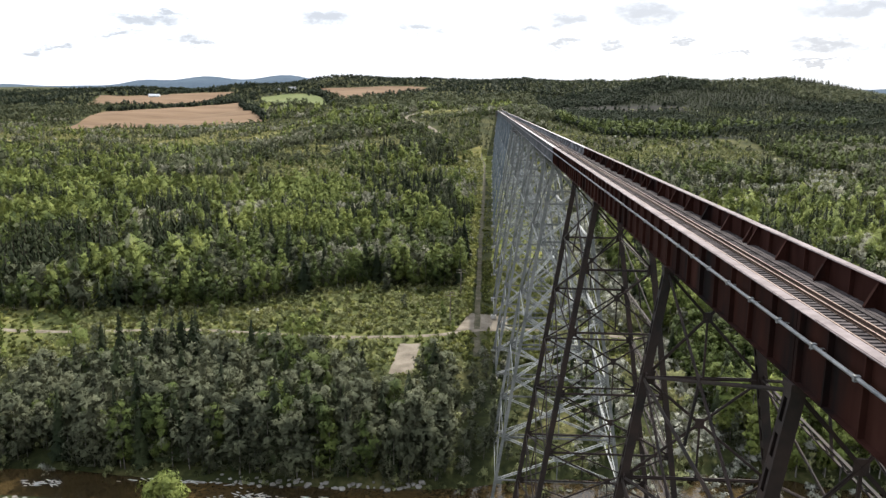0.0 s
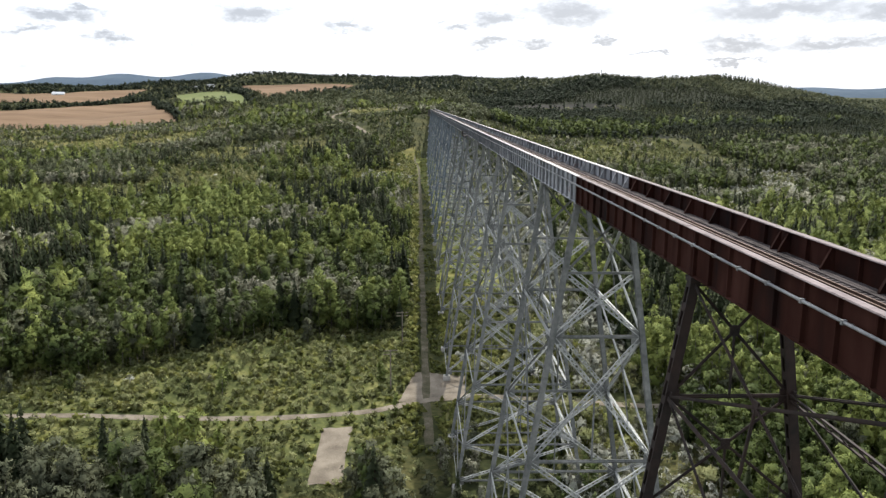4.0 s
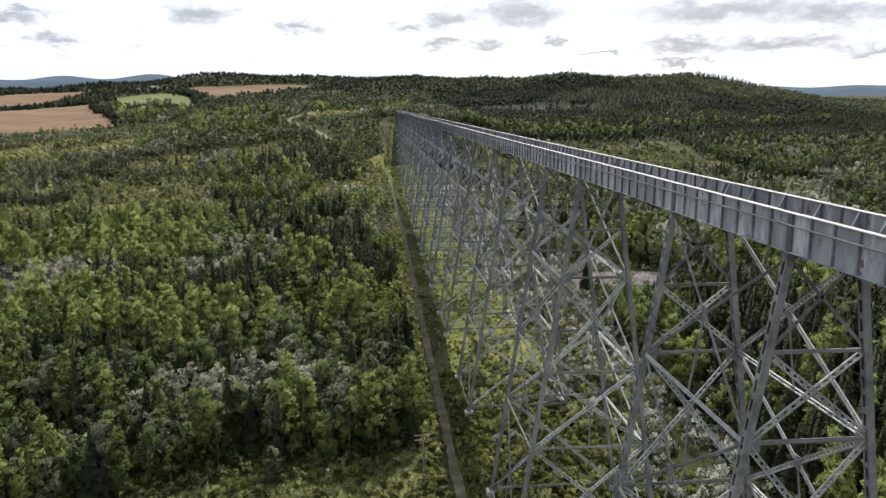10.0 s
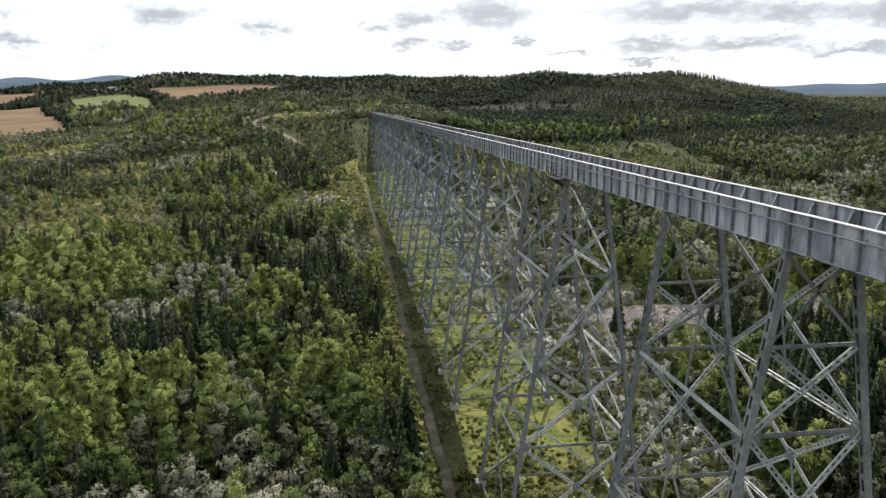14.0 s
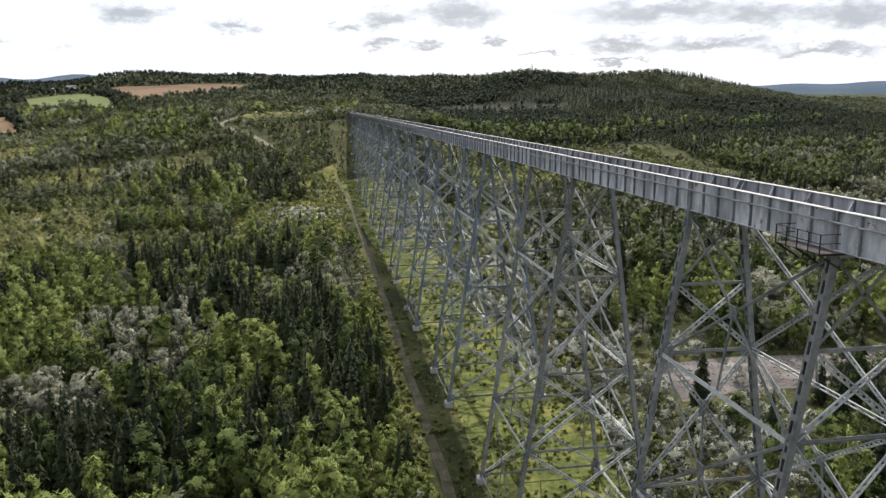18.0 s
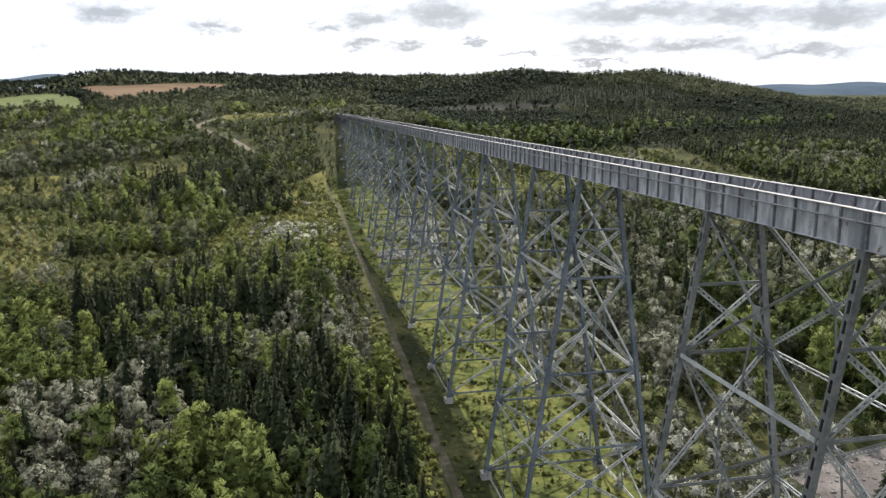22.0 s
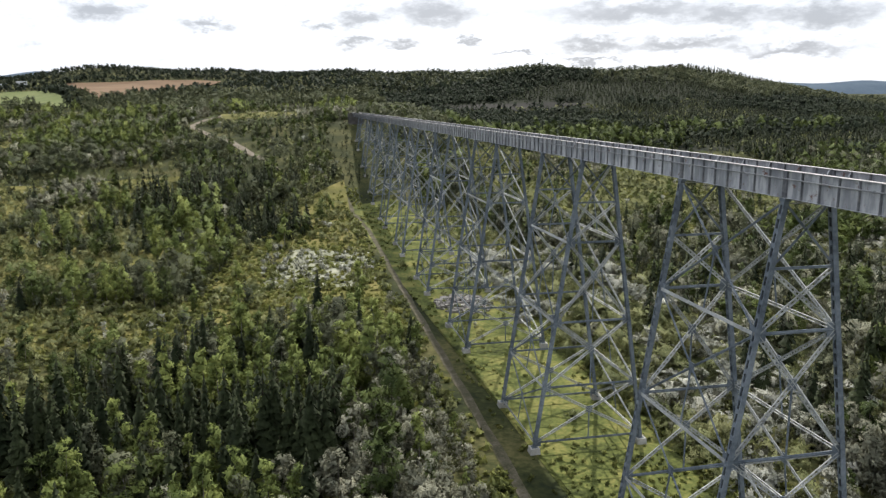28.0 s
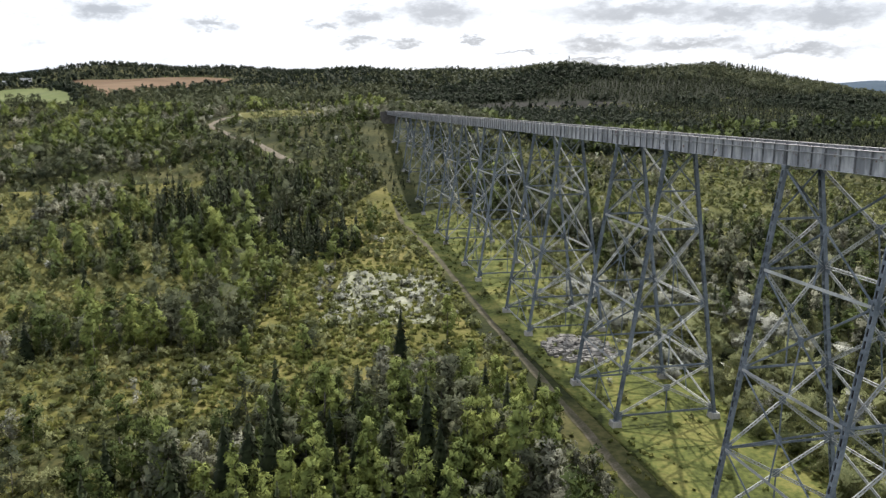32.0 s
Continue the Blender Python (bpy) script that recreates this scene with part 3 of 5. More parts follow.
def girder(y0, kind, side, rusty):
    length, panels = (SPAN_T, 8) if kind else (SPAN_F, 13)
    g = thing("bridge_girder", "red-brown rusted riveted plate girder" if rusty else "grey painted riveted plate girder with streaked web",
              "bridge girder", "girders of the railway bridge")
    g.matrix_basis = Matrix.Translation((side * (HALF - 0.23), y0, 0)) @ Matrix.Diagonal((-side, 1, 1, 1))
    m = GIRDERS[kind, rusty]
    for name in ("web", "top_flange", "bottom_flange"):
        part(name, m[name], g)
    for i in range(1, panels):
        part("stiffener", m["stiffener"], g, at=Matrix.Translation((0, length * i / panels, 0)))
    for q in (0.14, length - 0.14):
        part("end_post", m["end_post"], g, at=Matrix.Translation((0, q, 0)))
    for i in range(0, panels + 1, 2):
        q = min(max(length * i / panels, 0.4), length - 0.4)
        part("knee_brace", m["knee_brace"], g, at=Matrix.Translation((0.012, q, 0)))
    return g


spans = []
for k in range(FIRST, LAST + 1):
    spans.append((k * PITCH, 1, k))
    spans.append((k * PITCH + SPAN_T, 0, k))
for y0, kind, k in spans:
    if y0 + (SPAN_T if kind else SPAN_F) > END_Y + 12:
        continue
    for side in (-1, 1):
        girder(y0, kind, side, y0 < -1)

# floor of the deck, between the girders
Y_A, Y_B = FIRST * PITCH, END_Y
FLOOR = -1.16
deck = thing("bridge_deck", "timber deck with walkway planks between the girders", "bridge deck")
p = Pile()
for s in (-1.9, -0.76, 0.76, 1.9):
    p.box(s - 0.14, Y_A, FLOOR - 0.75, s + 0.14, Y_B, FLOOR - 0.18)
part("stringers", p.mesh("stringers", M_RUST_DARK), deck)
tie_mesh = Pile()
tie_mesh.box(-2.3, -0.115, -0.18, 2.3, 0.115, 0.0)
tie_mesh = tie_mesh.mesh("tie", M_TIE)
ties = np.arange(Y_A + 0.2, Y_B, 0.42)
rest = Pile()
for i, y in enumerate(ties):
    if -112 < y < 12:
        part("tie", tie_mesh, deck, at=Matrix.Translation((0, y, FLOOR + 0.004 * (i % 3))))
    else:
        rest.box(-2.3, y - 0.115, FLOOR - 0.18, 2.3, y + 0.115, FLOOR)
tagged(part("ties", rest.mesh("ties", M_TIE), deck), kind="stuff")
p = Pile()
for s in (-2.05, -1.75, 1.55, 1.80, 2.05):
    p.box(s - 0.11, Y_A, FLOOR + 0.012, s + 0.11, Y_B, FLOOR + 0.06)
part("walkway_planks", p.mesh("walkway_planks", M_TIE), deck)
for name, offs, size in (("rail", (-0.755, 0.755), 1.0), ("guard_rail", (-0.42, 0.42), 0.85)):
    for s in offs:
        r = tagged(new(name), "worn steel running rail" if name == "rail" else "rusty inner guard rail", "rail", "rails on the bridge")
        p = Pile()
        p.box(s - 0.07, Y_A, FLOOR + 0.012, s + 0.07, Y_B, FLOOR + 0.035)
        p.box(s - 0.012, Y_A, FLOOR + 0.035, s + 0.012, Y_B, FLOOR + 0.13 * size)
        part("base", p.mesh("rail_base", M_RAIL), r)
        p = Pile()
        p.box(s - 0.036, Y_A, FLOOR + 0.13 * size, s + 0.036, Y_B, FLOOR + 0.17 * size)
        part("head", p.mesh("rail_head", M_RAIL), r)

# cable pipe on brackets along the outer face
pipe = thing("cable_pipe", "long grey pipe on brackets along the girder", "pipe")
p = Pile()
p.tube((-HALF - 0.12, Y_A, -0.72), (-HALF - 0.12, Y_B, -0.72), 0.065, 0.065, 8)
part("tube", p.mesh("tube", M_PIPE, True), pipe)
clip = Pile()
clip.box(-0.10, -0.05, -0.09, 0.34, 0.05, -0.06)
clip.box(-0.10, -0.06, -0.09, -0.07, 0.06, 0.09)
clip.box(-0.08, -0.07, 0.06, 0.08, 0.07, 0.09)
clip = clip.mesh("bracket", M_PIPE)
for k in range(0, 300):
    y = Y_A + 1.2 + k * 2.8
    if y < Y_B:
        part("bracket", clip, pipe, at=Matrix.Translation((-HALF - 0.12, y, -0.72)))

# towers
PANELS = (-DEEP - 0.35, -15.1, -27.7, -38.2, -48.6, -59.0)


def col_x(z):
    return HALF - 0.25 + BATTER * (-DEEP - z)


def tower(k):
    rusty = k < 0
    steel = M_RUST_DARK if rusty else M_STEEL_TOWER_OLD if k < 5 else M_STEEL_TOWER
    lace = M_RUST_DARK if rusty else M_LACE
    y0, y1 = k * PITCH, k * PITCH + SPAN_T
    t = thing("bridge_tower", "dark brown riveted steel trestle tower" if rusty else "grey steel trestle tower with crossed laced bracing",
              "bridge tower", "towers of the railway bridge", at=(0, y0, 0))
    feet = {}
    for yy in (y0, y1):
        for s in (-1, 1):
            z = -30.0
            for _ in range(4):
                z = float(ground_z(np.array([s * col_x(z)]), np.array([yy]))[0]) + 1.0
            feet[yy, s] = min(z, -4.0)
    low = max(feet.values())
    steps = [-DEEP - 0.35 - 6.35 * i for i in range(11)] if rusty else PANELS
    levels = [z for z in steps if z > low + (3.0 if rusty else 5.0)] + [low + 0.35]
    if len(levels) > 2 and levels[-2] - levels[-1] < (3 if rusty else 6):
        levels.pop(-2)
    if len(levels) == 1:
        levels = [PANELS[0], low + 0.35]
    # columns: two channels with batten plates between
    for yy in (y0, y1):
        for s in (-1, 1):
            p = Pile()
            a, b = np.array((s * col_x(-DEEP - 0.05), yy - y0, -DEEP - 0.05)), np.array((s * col_x(feet[yy, s]), yy - y0, feet[yy, s]))
            for q in (-1, 1):
                o = np.array((0, 0.27 * q, 0))
                p.bar(a + o, b + o, 0.50, 0.05, (0, 1, 0))
                for e in (-1, 1):
                    f = np.array((0.235 * e, 0.205 * q, 0))
                    p.bar(a + f, b + f, 0.04, 0.13, (0, 1, 0))
            n = max(2, int((a[2] - b[2]) / 1.3))
            for i in range(n):
                for e in (-1, 1):
                    h = 0.25 * (e + 1)
                    g0, g1 = a + (b - a) * (i + h + 0.08) / (n + 0.5), a + (b - a) * (i + h + 0.42) / (n + 0.5)
                    f = np.array((0.235 * e, 0, 0))
                    p.bar(g0 + f, g1 + f, 0.42, 0.03, (1, 0, 0))
            column = part("column", p.mesh("column", steel), t)
            # added inner plate: its dark colour stands for the shade in the slots
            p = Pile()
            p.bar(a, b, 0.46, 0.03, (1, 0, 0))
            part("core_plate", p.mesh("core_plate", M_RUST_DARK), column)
            p = Pile()
            p.box(a[0] - 0.34, a[1] - 0.38, -DEEP - 0.30, a[0] + 0.34, a[1] + 0.38, -DEEP - 0.02)
            part("cap_plate", p.mesh("cap_plate", steel), t)
    # faces: four sides, each a pair of columns
    faces = [((y0, -1), (y1, -1)), ((y0, 1), (y1, 1)), ((y0, -1), (y0, 1)), ((y1, -1), (y1, 1))]
    for (ya, sa), (yb, sb) in faces:
        side = np.array((1.0, 0, BATTER * sa)) if sa == sb else np.array((0, 1.0, 0))

        def node(which, z):
            yy, s = (ya, sa) if which == 0 else (yb, sb)
            return np.array((s * col_x(z), yy - y0, z))

        for i, (za, zb) in enumerate(zip(levels, levels[1:])):
            mid = None
            a0, a1, b0, b1 = node(0, za), node(1, za), node(0, zb), node(1, zb)
            wa, wb = np.linalg.norm(a1 - a0), np.linalg.norm(b1 - b0)
            mid = a0 + (b1 - a0) * wa / (wa + wb)
            # the narrow top of a cross face has two crossings, with a strut between
            cells = [(a0, a1, b0, b1)]
            if sa != sb and i == 0 and not rusty and za - zb > 9:
                c0, c1 = node(0, (za + zb) / 2), node(1, (za + zb) / 2)
                cells = [(a0, a1, c0, c1), (c0, c1, b0, b1)]
                p = Pile()
                p.bar(c0, c1, 0.24, 0.18, side)
                part("strut", p.mesh("strut", steel), t)
            for p0, p1, q0, q1 in cells:
                for e0, e1 in ((p0, q1), (p1, q0)):
                    p = Pile()
                    if sa == sb == -1 or rusty:
                        p.bar(e0, e1, 0.16 if rusty else 0.25, 0.05, side)
                        p.bar(e0, e1, 0.05, 0.14 if rusty else 0.18, side)
                    elif sa == sb:
                        laced(p, e0, e1, 0.44, 0.08, side, 0.58, k < 8)
                    elif p0 is a0 and len(cells) == 2:
                        p.bar(e0, e1, 0.22, 0.06, side)
                    else:
                        laced(p, e0, e1, 0.44, 0.09, side, 0.62, k < 8)
                    # the darker steel stands for members in shade, the paler for sunlit ones
                    part("diagonal", p.mesh("diagonal", steel if sa == sb == -1 or (len(cells) == 2 and p0 is a0) else lace), t)
            p = Pile()
            if sa == sb:
                out = np.array((0.12 * sa, 0, 0))
                p.bar(b0 + out, b1 + out, (0.22 if rusty else 0.36) if sa < 0 else 0.06, 0.05, side)
                if sa > 0:
                    laced(p, b0 - out, b1 - out, 0.44, 0.08, side, 0.8)
            else:
                p.bar(b0, b1, 0.22 if rusty else 0.34, 0.06, side)
                p.bar(b0, b1, 0.06, 0.20 if rusty else 0.26, side)
            part("strut", p.mesh("strut", lace if sa == sb else steel), t)
            p = Pile()
            c = mid
            if len(cells) == 1:
                g = 0.30 if rusty else 0.55
                p.bar(c - (0, 0, g), c + (0, 0, g), g * 1.7, 0.10, side)
                part("gusset", p.mesh("gusset", steel), t)
            # hanger from the crossing to the strut below
            p = Pile()
            low_mid = (b0 + b1) / 2
            if len(cells) == 1:
                p.bar(c, low_mid, 0.10 if rusty else 0.16, 0.12, side)
                part("hanger", p.mesh("hanger", steel), t)
            for q in (b0, b1):
                p = Pile()
                into = ((b1 - b0) if q is b0 else (b0 - b1)) / wb
                g = 0.42 if rusty else 0.7
                p.bar(q + into * g * 0.6 - (0, 0, g), q + into * g * 0.6 + (0, 0, g), g * 1.65, 0.07, side)
                part("gusset", p.mesh("gusset", steel), t)
        # top strut under the girders
        if sa != sb:
            p = Pile()
            laced(p, node(0, levels[0]), node(1, levels[0]), 0.40, 0.09, side, 0.8)
            part("strut", p.mesh("strut", lace), t)
    for (yy, s), z in feet.items():
        f = thing("tower_footing", "weathered concrete footing block under a tower column", "footing", "footings of the towers",
                  at=(s * col_x(z), yy, z))
        p = Pile()
        a = [(-0.75, -0.75, 0), (0.75, -0.75, 0), (0.75, 0.75, 0), (-0.75, 0.75, 0)]
        p.raw([(x * 1.35, y * 1.35, -3.0) for x, y, _ in a] + [(x, y, 0) for x, y, _ in a], BOX_F)
        part("plinth", p.mesh("plinth", M_CONCRETE), f)
        p = Pile()
        p.box(-0.45, -0.45, 0.0, 0.45, 0.45, 0.06)
        part("base_plate", p.mesh("base_plate", steel), f)
    return t


for k in range(FIRST, LAST + 1):
    if k * PITCH + SPAN_T < END_Y - 4:
        tower(k)

# far bridge head
head = thing("bridge_abutment", "dark weathered concrete abutment at the bridge head", "abutment", at=(0, END_Y, 0))
p = Pile()
p.box(-4.2, 0.0, -14.0, 4.2, 3.0, -2.5)
p.box(-4.2, 1.2, -2.5, 4.2, 3.0, -0.4)
part("front_wall", p.mesh("front_wall", M_DARK_CONCRETE), head)
for side in (-1, 1):
    p = Pile()
    p.box(side * 4.2 - 0.4, 3.0, -12.0, side * 4.2 + 0.4, 16.0, -0.6)
    part("wing_wall", p.mesh("wing_wall", M_DARK_CONCRETE), head)


# ---- plants ----
def leaf_mat(name, dark, light, third, leaf=0.20, island=0.11, scale=0.11, dense=0.52):
    return material(name, dark, light, 0.8, scale, 1.3, 0.0, third=third, island=island, leaf=leaf, low=0.36, high=0.64, dense=dense)


M_ASPEN = leaf_mat("aspen_leaves", (0.082, 0.110, 0.032), (0.262, 0.292, 0.082), (0.157, 0.192, 0.054), 0.20)
M_MAPLE = leaf_mat("broad_leaves", (0.034, 0.050, 0.018), (0.130, 0.158, 0.044), (0.072, 0.097, 0.027), 0.16)
M_GREY = leaf_mat("grey_green_leaves", (0.046, 0.054, 0.034), (0.158, 0.164, 0.100), (0.090, 0.099, 0.059), 0.16)
M_SILVER = leaf_mat("silver_willow_leaves", (0.096, 0.100, 0.070), (0.345, 0.340, 0.255), (0.196, 0.198, 0.142), 0.16, 0.25)
M_SPRUCE = leaf_mat("spruce_needles", (0.010, 0.016, 0.007), (0.046, 0.058, 0.024), (0.023, 0.031, 0.013), 0.05, dense=0.62)
# olive leaves with some blue-grey of distance haze put into the colour
M_SLOPE = leaf_mat("dull_hazed_olive_leaves", (0.040, 0.050, 0.030), (0.140, 0.150, 0.080), (0.082, 0.094, 0.052), 0.26)
# dark green leaves; cloud shade and some distance haze are put into the colour
M_HILL = leaf_mat("dark_and_cloud_shaded_leaves", (0.022, 0.031, 0.021), (0.048, 0.060, 0.037), (0.032, 0.043, 0.028), 0.34, dense=0.60)
M_SHRUB = leaf_mat("shrub_leaves", (0.085, 0.100, 0.044), (0.295, 0.296, 0.142), (0.168, 0.182, 0.078), 0.24)
M_PALE = leaf_mat("pale_flowering_shrub", (0.150, 0.158, 0.125), (0.420, 0.420, 0.365), (0.265, 0.272, 0.222), 0.12, 0.25)
M_TUFT = leaf_mat("meadow_grass", (0.090, 0.106, 0.034), (0.275, 0.270, 0.090), (0.160, 0.176, 0.052), 0.40, dense=0.62)
M_BARK = material("pale_bark", (0.06, 0.052, 0.045), (0.27, 0.25, 0.225), 0.9, 0.9, 6.0, 0.2, island=0.4)
M_BARK_DARK = material("dark_bark", (0.03, 0.024, 0.018), (0.09, 0.07, 0.055), 0.9, 0.9, 6.0, 0.2)

rng = np.random.default_rng(7)


def cards(centres, normals, sizes, rs):
    """Leaf clumps: one irregular three-cornered spray at each centre."""
    n = len(centres)
    nn = normals / np.linalg.norm(normals, axis=1)[:, None]
    t = np.cross(nn, rs.normal(size=(n, 3)))
    t /= np.linalg.norm(t, axis=1)[:, None]
    b = np.cross(nn, t)
    v = np.empty((n, 3, 3))
    for i, (p, q) in enumerate(((-1, -0.7), (1, -0.6), (0.1, 1.1))):
        j = rs.uniform(0.7, 1.3, (n, 2)) * sizes[:, None] * 0.62
        v[:, i] = centres + t * (p * j[:, :1]) + b * (q * j[:, 1:]) + nn * rs.normal(0, 0.12, (n, 1)) * sizes[:, None]
    return v.reshape(-1, 3), np.arange(n * 3).reshape(n, 3)


def soft_way(v, centres, weight=0.42, up=0.10):
    """Directions that let the sprays of a crown be lit as one rounded mass."""
    a = v - centres
    a /= np.linalg.norm(a, axis=1)[:, None] + 1e-9
    b = v - np.array([0, 0, 0.45])
    b /= np.linalg.norm(b, axis=1)[:, None] + 1e-9
    w = a * weight + b * (1 - weight) + np.array([0, 0, up])
    return w / np.linalg.norm(w, axis=1)[:, None]


def broadleaf(n, size, seed, wide=0.27, low=0.22, blobs=11, flat=1.0, taper=0.0):
    """Crown of a broadleaf tree, one unit high: sprays over a heap of lobes with gaps between."""
    rs = np.random.default_rng(seed)
    c, r = [], []
    mid = (1 + low) / 2
    for i in range(blobs):
        z = low + 0.1 + (0.86 - low) * (i + rs.uniform(0, 1)) / blobs
        reach = wide * math.sqrt(max(0.05, 1 - ((z - mid * 0.92) / (1.02 - mid)) ** 2))
        reach *= 1 + taper * (0.45 - z)
        a = rs.uniform(0, 6.28)
        q = reach * rs.uniform(0.25, 0.78)
        c.append((math.cos(a) * q, math.sin(a) * q, z))
        r.append(wide * rs.uniform(0.36, 0.60) * (1 + taper * 0.8 * (0.45 - z)))
    c, r = np.array(c), np.array(r)
    which = rs.choice(blobs, n, p=r ** 2 / (r ** 2).sum())
    d = rs.normal(size=(n, 3))
    d[:, 2] += 0.35
    d /= np.linalg.norm(d, axis=1)[:, None]
    inner = np.arange(n) < n * 0.18
    out = np.where(inner, rs.uniform(0.25, 0.55, n), rs.uniform(0.76, 1.08, n))
    pts = c[which] + d * (r[which] * out)[:, None] * np.array([1, 1, flat])
    pts[:, 2] = np.clip(pts[:, 2], 0.04, 1.0)
    nrm = d + rs.normal(0, 0.32, (n, 3))
    v, f = cards(pts, nrm, rs.uniform(0.75, 1.3, n) * size * np.where(inner, 1.7, 1.0), rs)
    few = max(0.0, min(1.0, (140 - n) / 110)) if n > 12 else 0.5
    return v, f, soft_way(v, np.repeat(c[which], 3, 0), 0.42 - 0.30 * few, 0.10 + 0.50 * few)


def conifer(tiers, arms, seed, wide=0.15):
    """A spruce, one unit high: tiers of drooping pointed boughs round a straight stem."""
    rs = np.random.default_rng(seed)
    v, k = [], 0
    for i in range(tiers):
        f = (i + rs.uniform(0.1, 0.9)) / tiers
        z = 0.06 + 0.90 * f
        reach = wide * (1 - f) ** 0.9 + 0.006
        for a in np.arange(arms) * 6.283 / arms + rs.uniform(0, 6):
            a += rs.normal(0, 0.2)
            a += rs.uniform(0, 6.283 / arms)
            L = reach * rs.uniform(0.72, 1.12)
            dx, dy = math.cos(a), math.sin(a)
            w = L * rs.uniform(0.30, 0.55) + 0.006
            h = 0.5 / tiers + L * 0.5
            v += [(dx * L * 0.12, dy * L * 0.12, z + h * 0.8), (dx * L + dy * w, dy * L - dx * w, z - h * rs.uniform(-0.1, 0.9)),
                  (dx * L * 0.8 - dy * w, dy * L * 0.8 + dx * w, z - h * rs.uniform(-0.1, 0.9))]
            k += 1
    v = np.array(v)
    axis = v * np.array([0, 0, 1.0]) - np.array([0, 0, 0.08])
    return v, np.arange(k * 3).reshape(k, 3), soft_way(v, axis, 0.9, 0.06 + (0.04 if tiers < 20 else 0))


def stem(height, r, seed, sides=5, limbs=0, whole=False):
    p = Pile()
    rs = np.random.default_rng(seed)
    bend = rs.normal(0, 0.015, 2)
    if whole:
        p.tube((0, 0, -0.03), (bend[0], bend[1], height), r, r * 0.3, sides)
        return np.vstack(p.v), np.vstack(p.f)
    p.tube((0, 0, -0.03), (bend[0], bend[1], height * 0.55), r, r * 0.7, sides)
    p.tube((bend[0], bend[1], height * 0.55), (0, 0, height), r * 0.7, r * 0.25, sides)
    for i in range(limbs):
        a, z = rs.uniform(0, 6.28), height * rs.uniform(0.35, 0.8)
        p.tube((0, 0, z), (math.cos(a) * 0.15, math.sin(a) * 0.15, z + 0.14), r * 0.4, r * 0.12, 4)
    return np.vstack(p.v), np.vstack(p.f)


KINDS = {  # leaf material, crown shapes for near, middle, far and farthest
    "aspen": (M_ASPEN, [[broadleaf(n, s, 10 + i, 0.175, 0.08, 12, 1.0, 0.7) for i in range(4)] for n, s in ((262, 0.064), (62, 0.120), (24, 0.19), (10, 0.29))]),
    "maple": (M_MAPLE, [[broadleaf(n, s, 20 + i, 0.240, 0.06, 13, 1.0, 0.5) for i in range(4)] for n, s in ((262, 0.072), (60, 0.140), (18, 0.26), (10, 0.35))]),
    "grey_tree": (M_GREY, [[broadleaf(n, s, 30 + i, 0.240, 0.0, 13, 1.0, 0.5) for i in range(4)] for n, s in ((262, 0.072), (60, 0.140), (18, 0.26), (10, 0.35))]),
    "willow": (M_SILVER, [[broadleaf(n, s, 40 + i, 0.31, 0.04, 12, 0.85) for i in range(4)] for n, s in ((256, 0.077), (56, 0.16), (22, 0.28), (10, 0.38))]),
    "spruce": (M_SPRUCE, [[conifer(t, a, 50 + i, 0.168) for i in range(4)] for t, a in ((22, 8), (10, 6), (4, 4), (3, 4))]),
    "slope_tree": (M_SLOPE, [[broadleaf(n, s, 45 + i, 0.27, 0.04, 11, 1.0, 0.3) for i in range(4)] for n, s in ((66, 0.14), (50, 0.15), (20, 0.25), (10, 0.36))]),
    "hill_tree": (M_HILL, [[broadleaf(n, s, 25 + i, 0.38, 0.04, 9, 1.0, 0.2) for i in range(4)] for n, s in ((66, 0.14), (40, 0.18), (17, 0.27), (11, 0.37))]),
    "shrub": (M_SHRUB, [[broadleaf(n, s, 60 + i, 0.62, 0.0, 9, 0.7) for i in range(4)] for n, s in ((26, 0.32), (12, 0.48), (5, 0.82))]),
    "tuft": (M_TUFT, [[broadleaf(n, s, 80 + i, 0.9, 0.0, 5, 0.8) for i in range(4)] for n, s in ((9, 0.95), (6, 1.1), (4, 1.2))]),
    "pale_shrub": (M_PALE, [[broadleaf(n, s, 70 + i, 0.62, 0.0, 9, 0.7) for i in range(4)] for n, s in ((40, 0.26), (14, 0.44), (6, 0.78))]),
}

LATTICE = np.random.default_rng(3).uniform(0, 1, (128, 128))


def patchy(x, y, size, shift=0.0):
    """Smooth random field between 0 and 1, with lumps of the given size."""
    out = 0
    for k, amp in ((1.0, 0.65), (2.3, 0.35)):
        u, v = x / size * k + shift + 57.3, y / size * k - shift * 1.7 + 31.7
        i, j = np.floor(u).astype(int), np.floor(v).astype(int)
        f, g = u - i, v - j
        f, g = f * f * (3 - 2 * f), g * g * (3 - 2 * g)
        L = lambda a, b: LATTICE[a % 128, b % 128]
        out = out + 1.75 * amp * ((L(i, j) * (1 - f) + L(i + 1, j) * f) * (1 - g) + (L(i, j + 1) * (1 - f) + L(i + 1, j + 1) * f) * g)
    return out - 0.375


def off_line(x, y, line):
    best = np.full(x.shape, 1e9)
    for (x0, y0), (x1, y1) in zip(line, line[1:]):
        dx, dy = x1 - x0, y1 - y0
        t = np.clip(((x - x0) * dx + (y - y0) * dy) / (dx * dx + dy * dy), 0, 1)
        best = np.minimum(best, np.hypot(x - x0 - t * dx, y - y0 - t * dy))
    return best


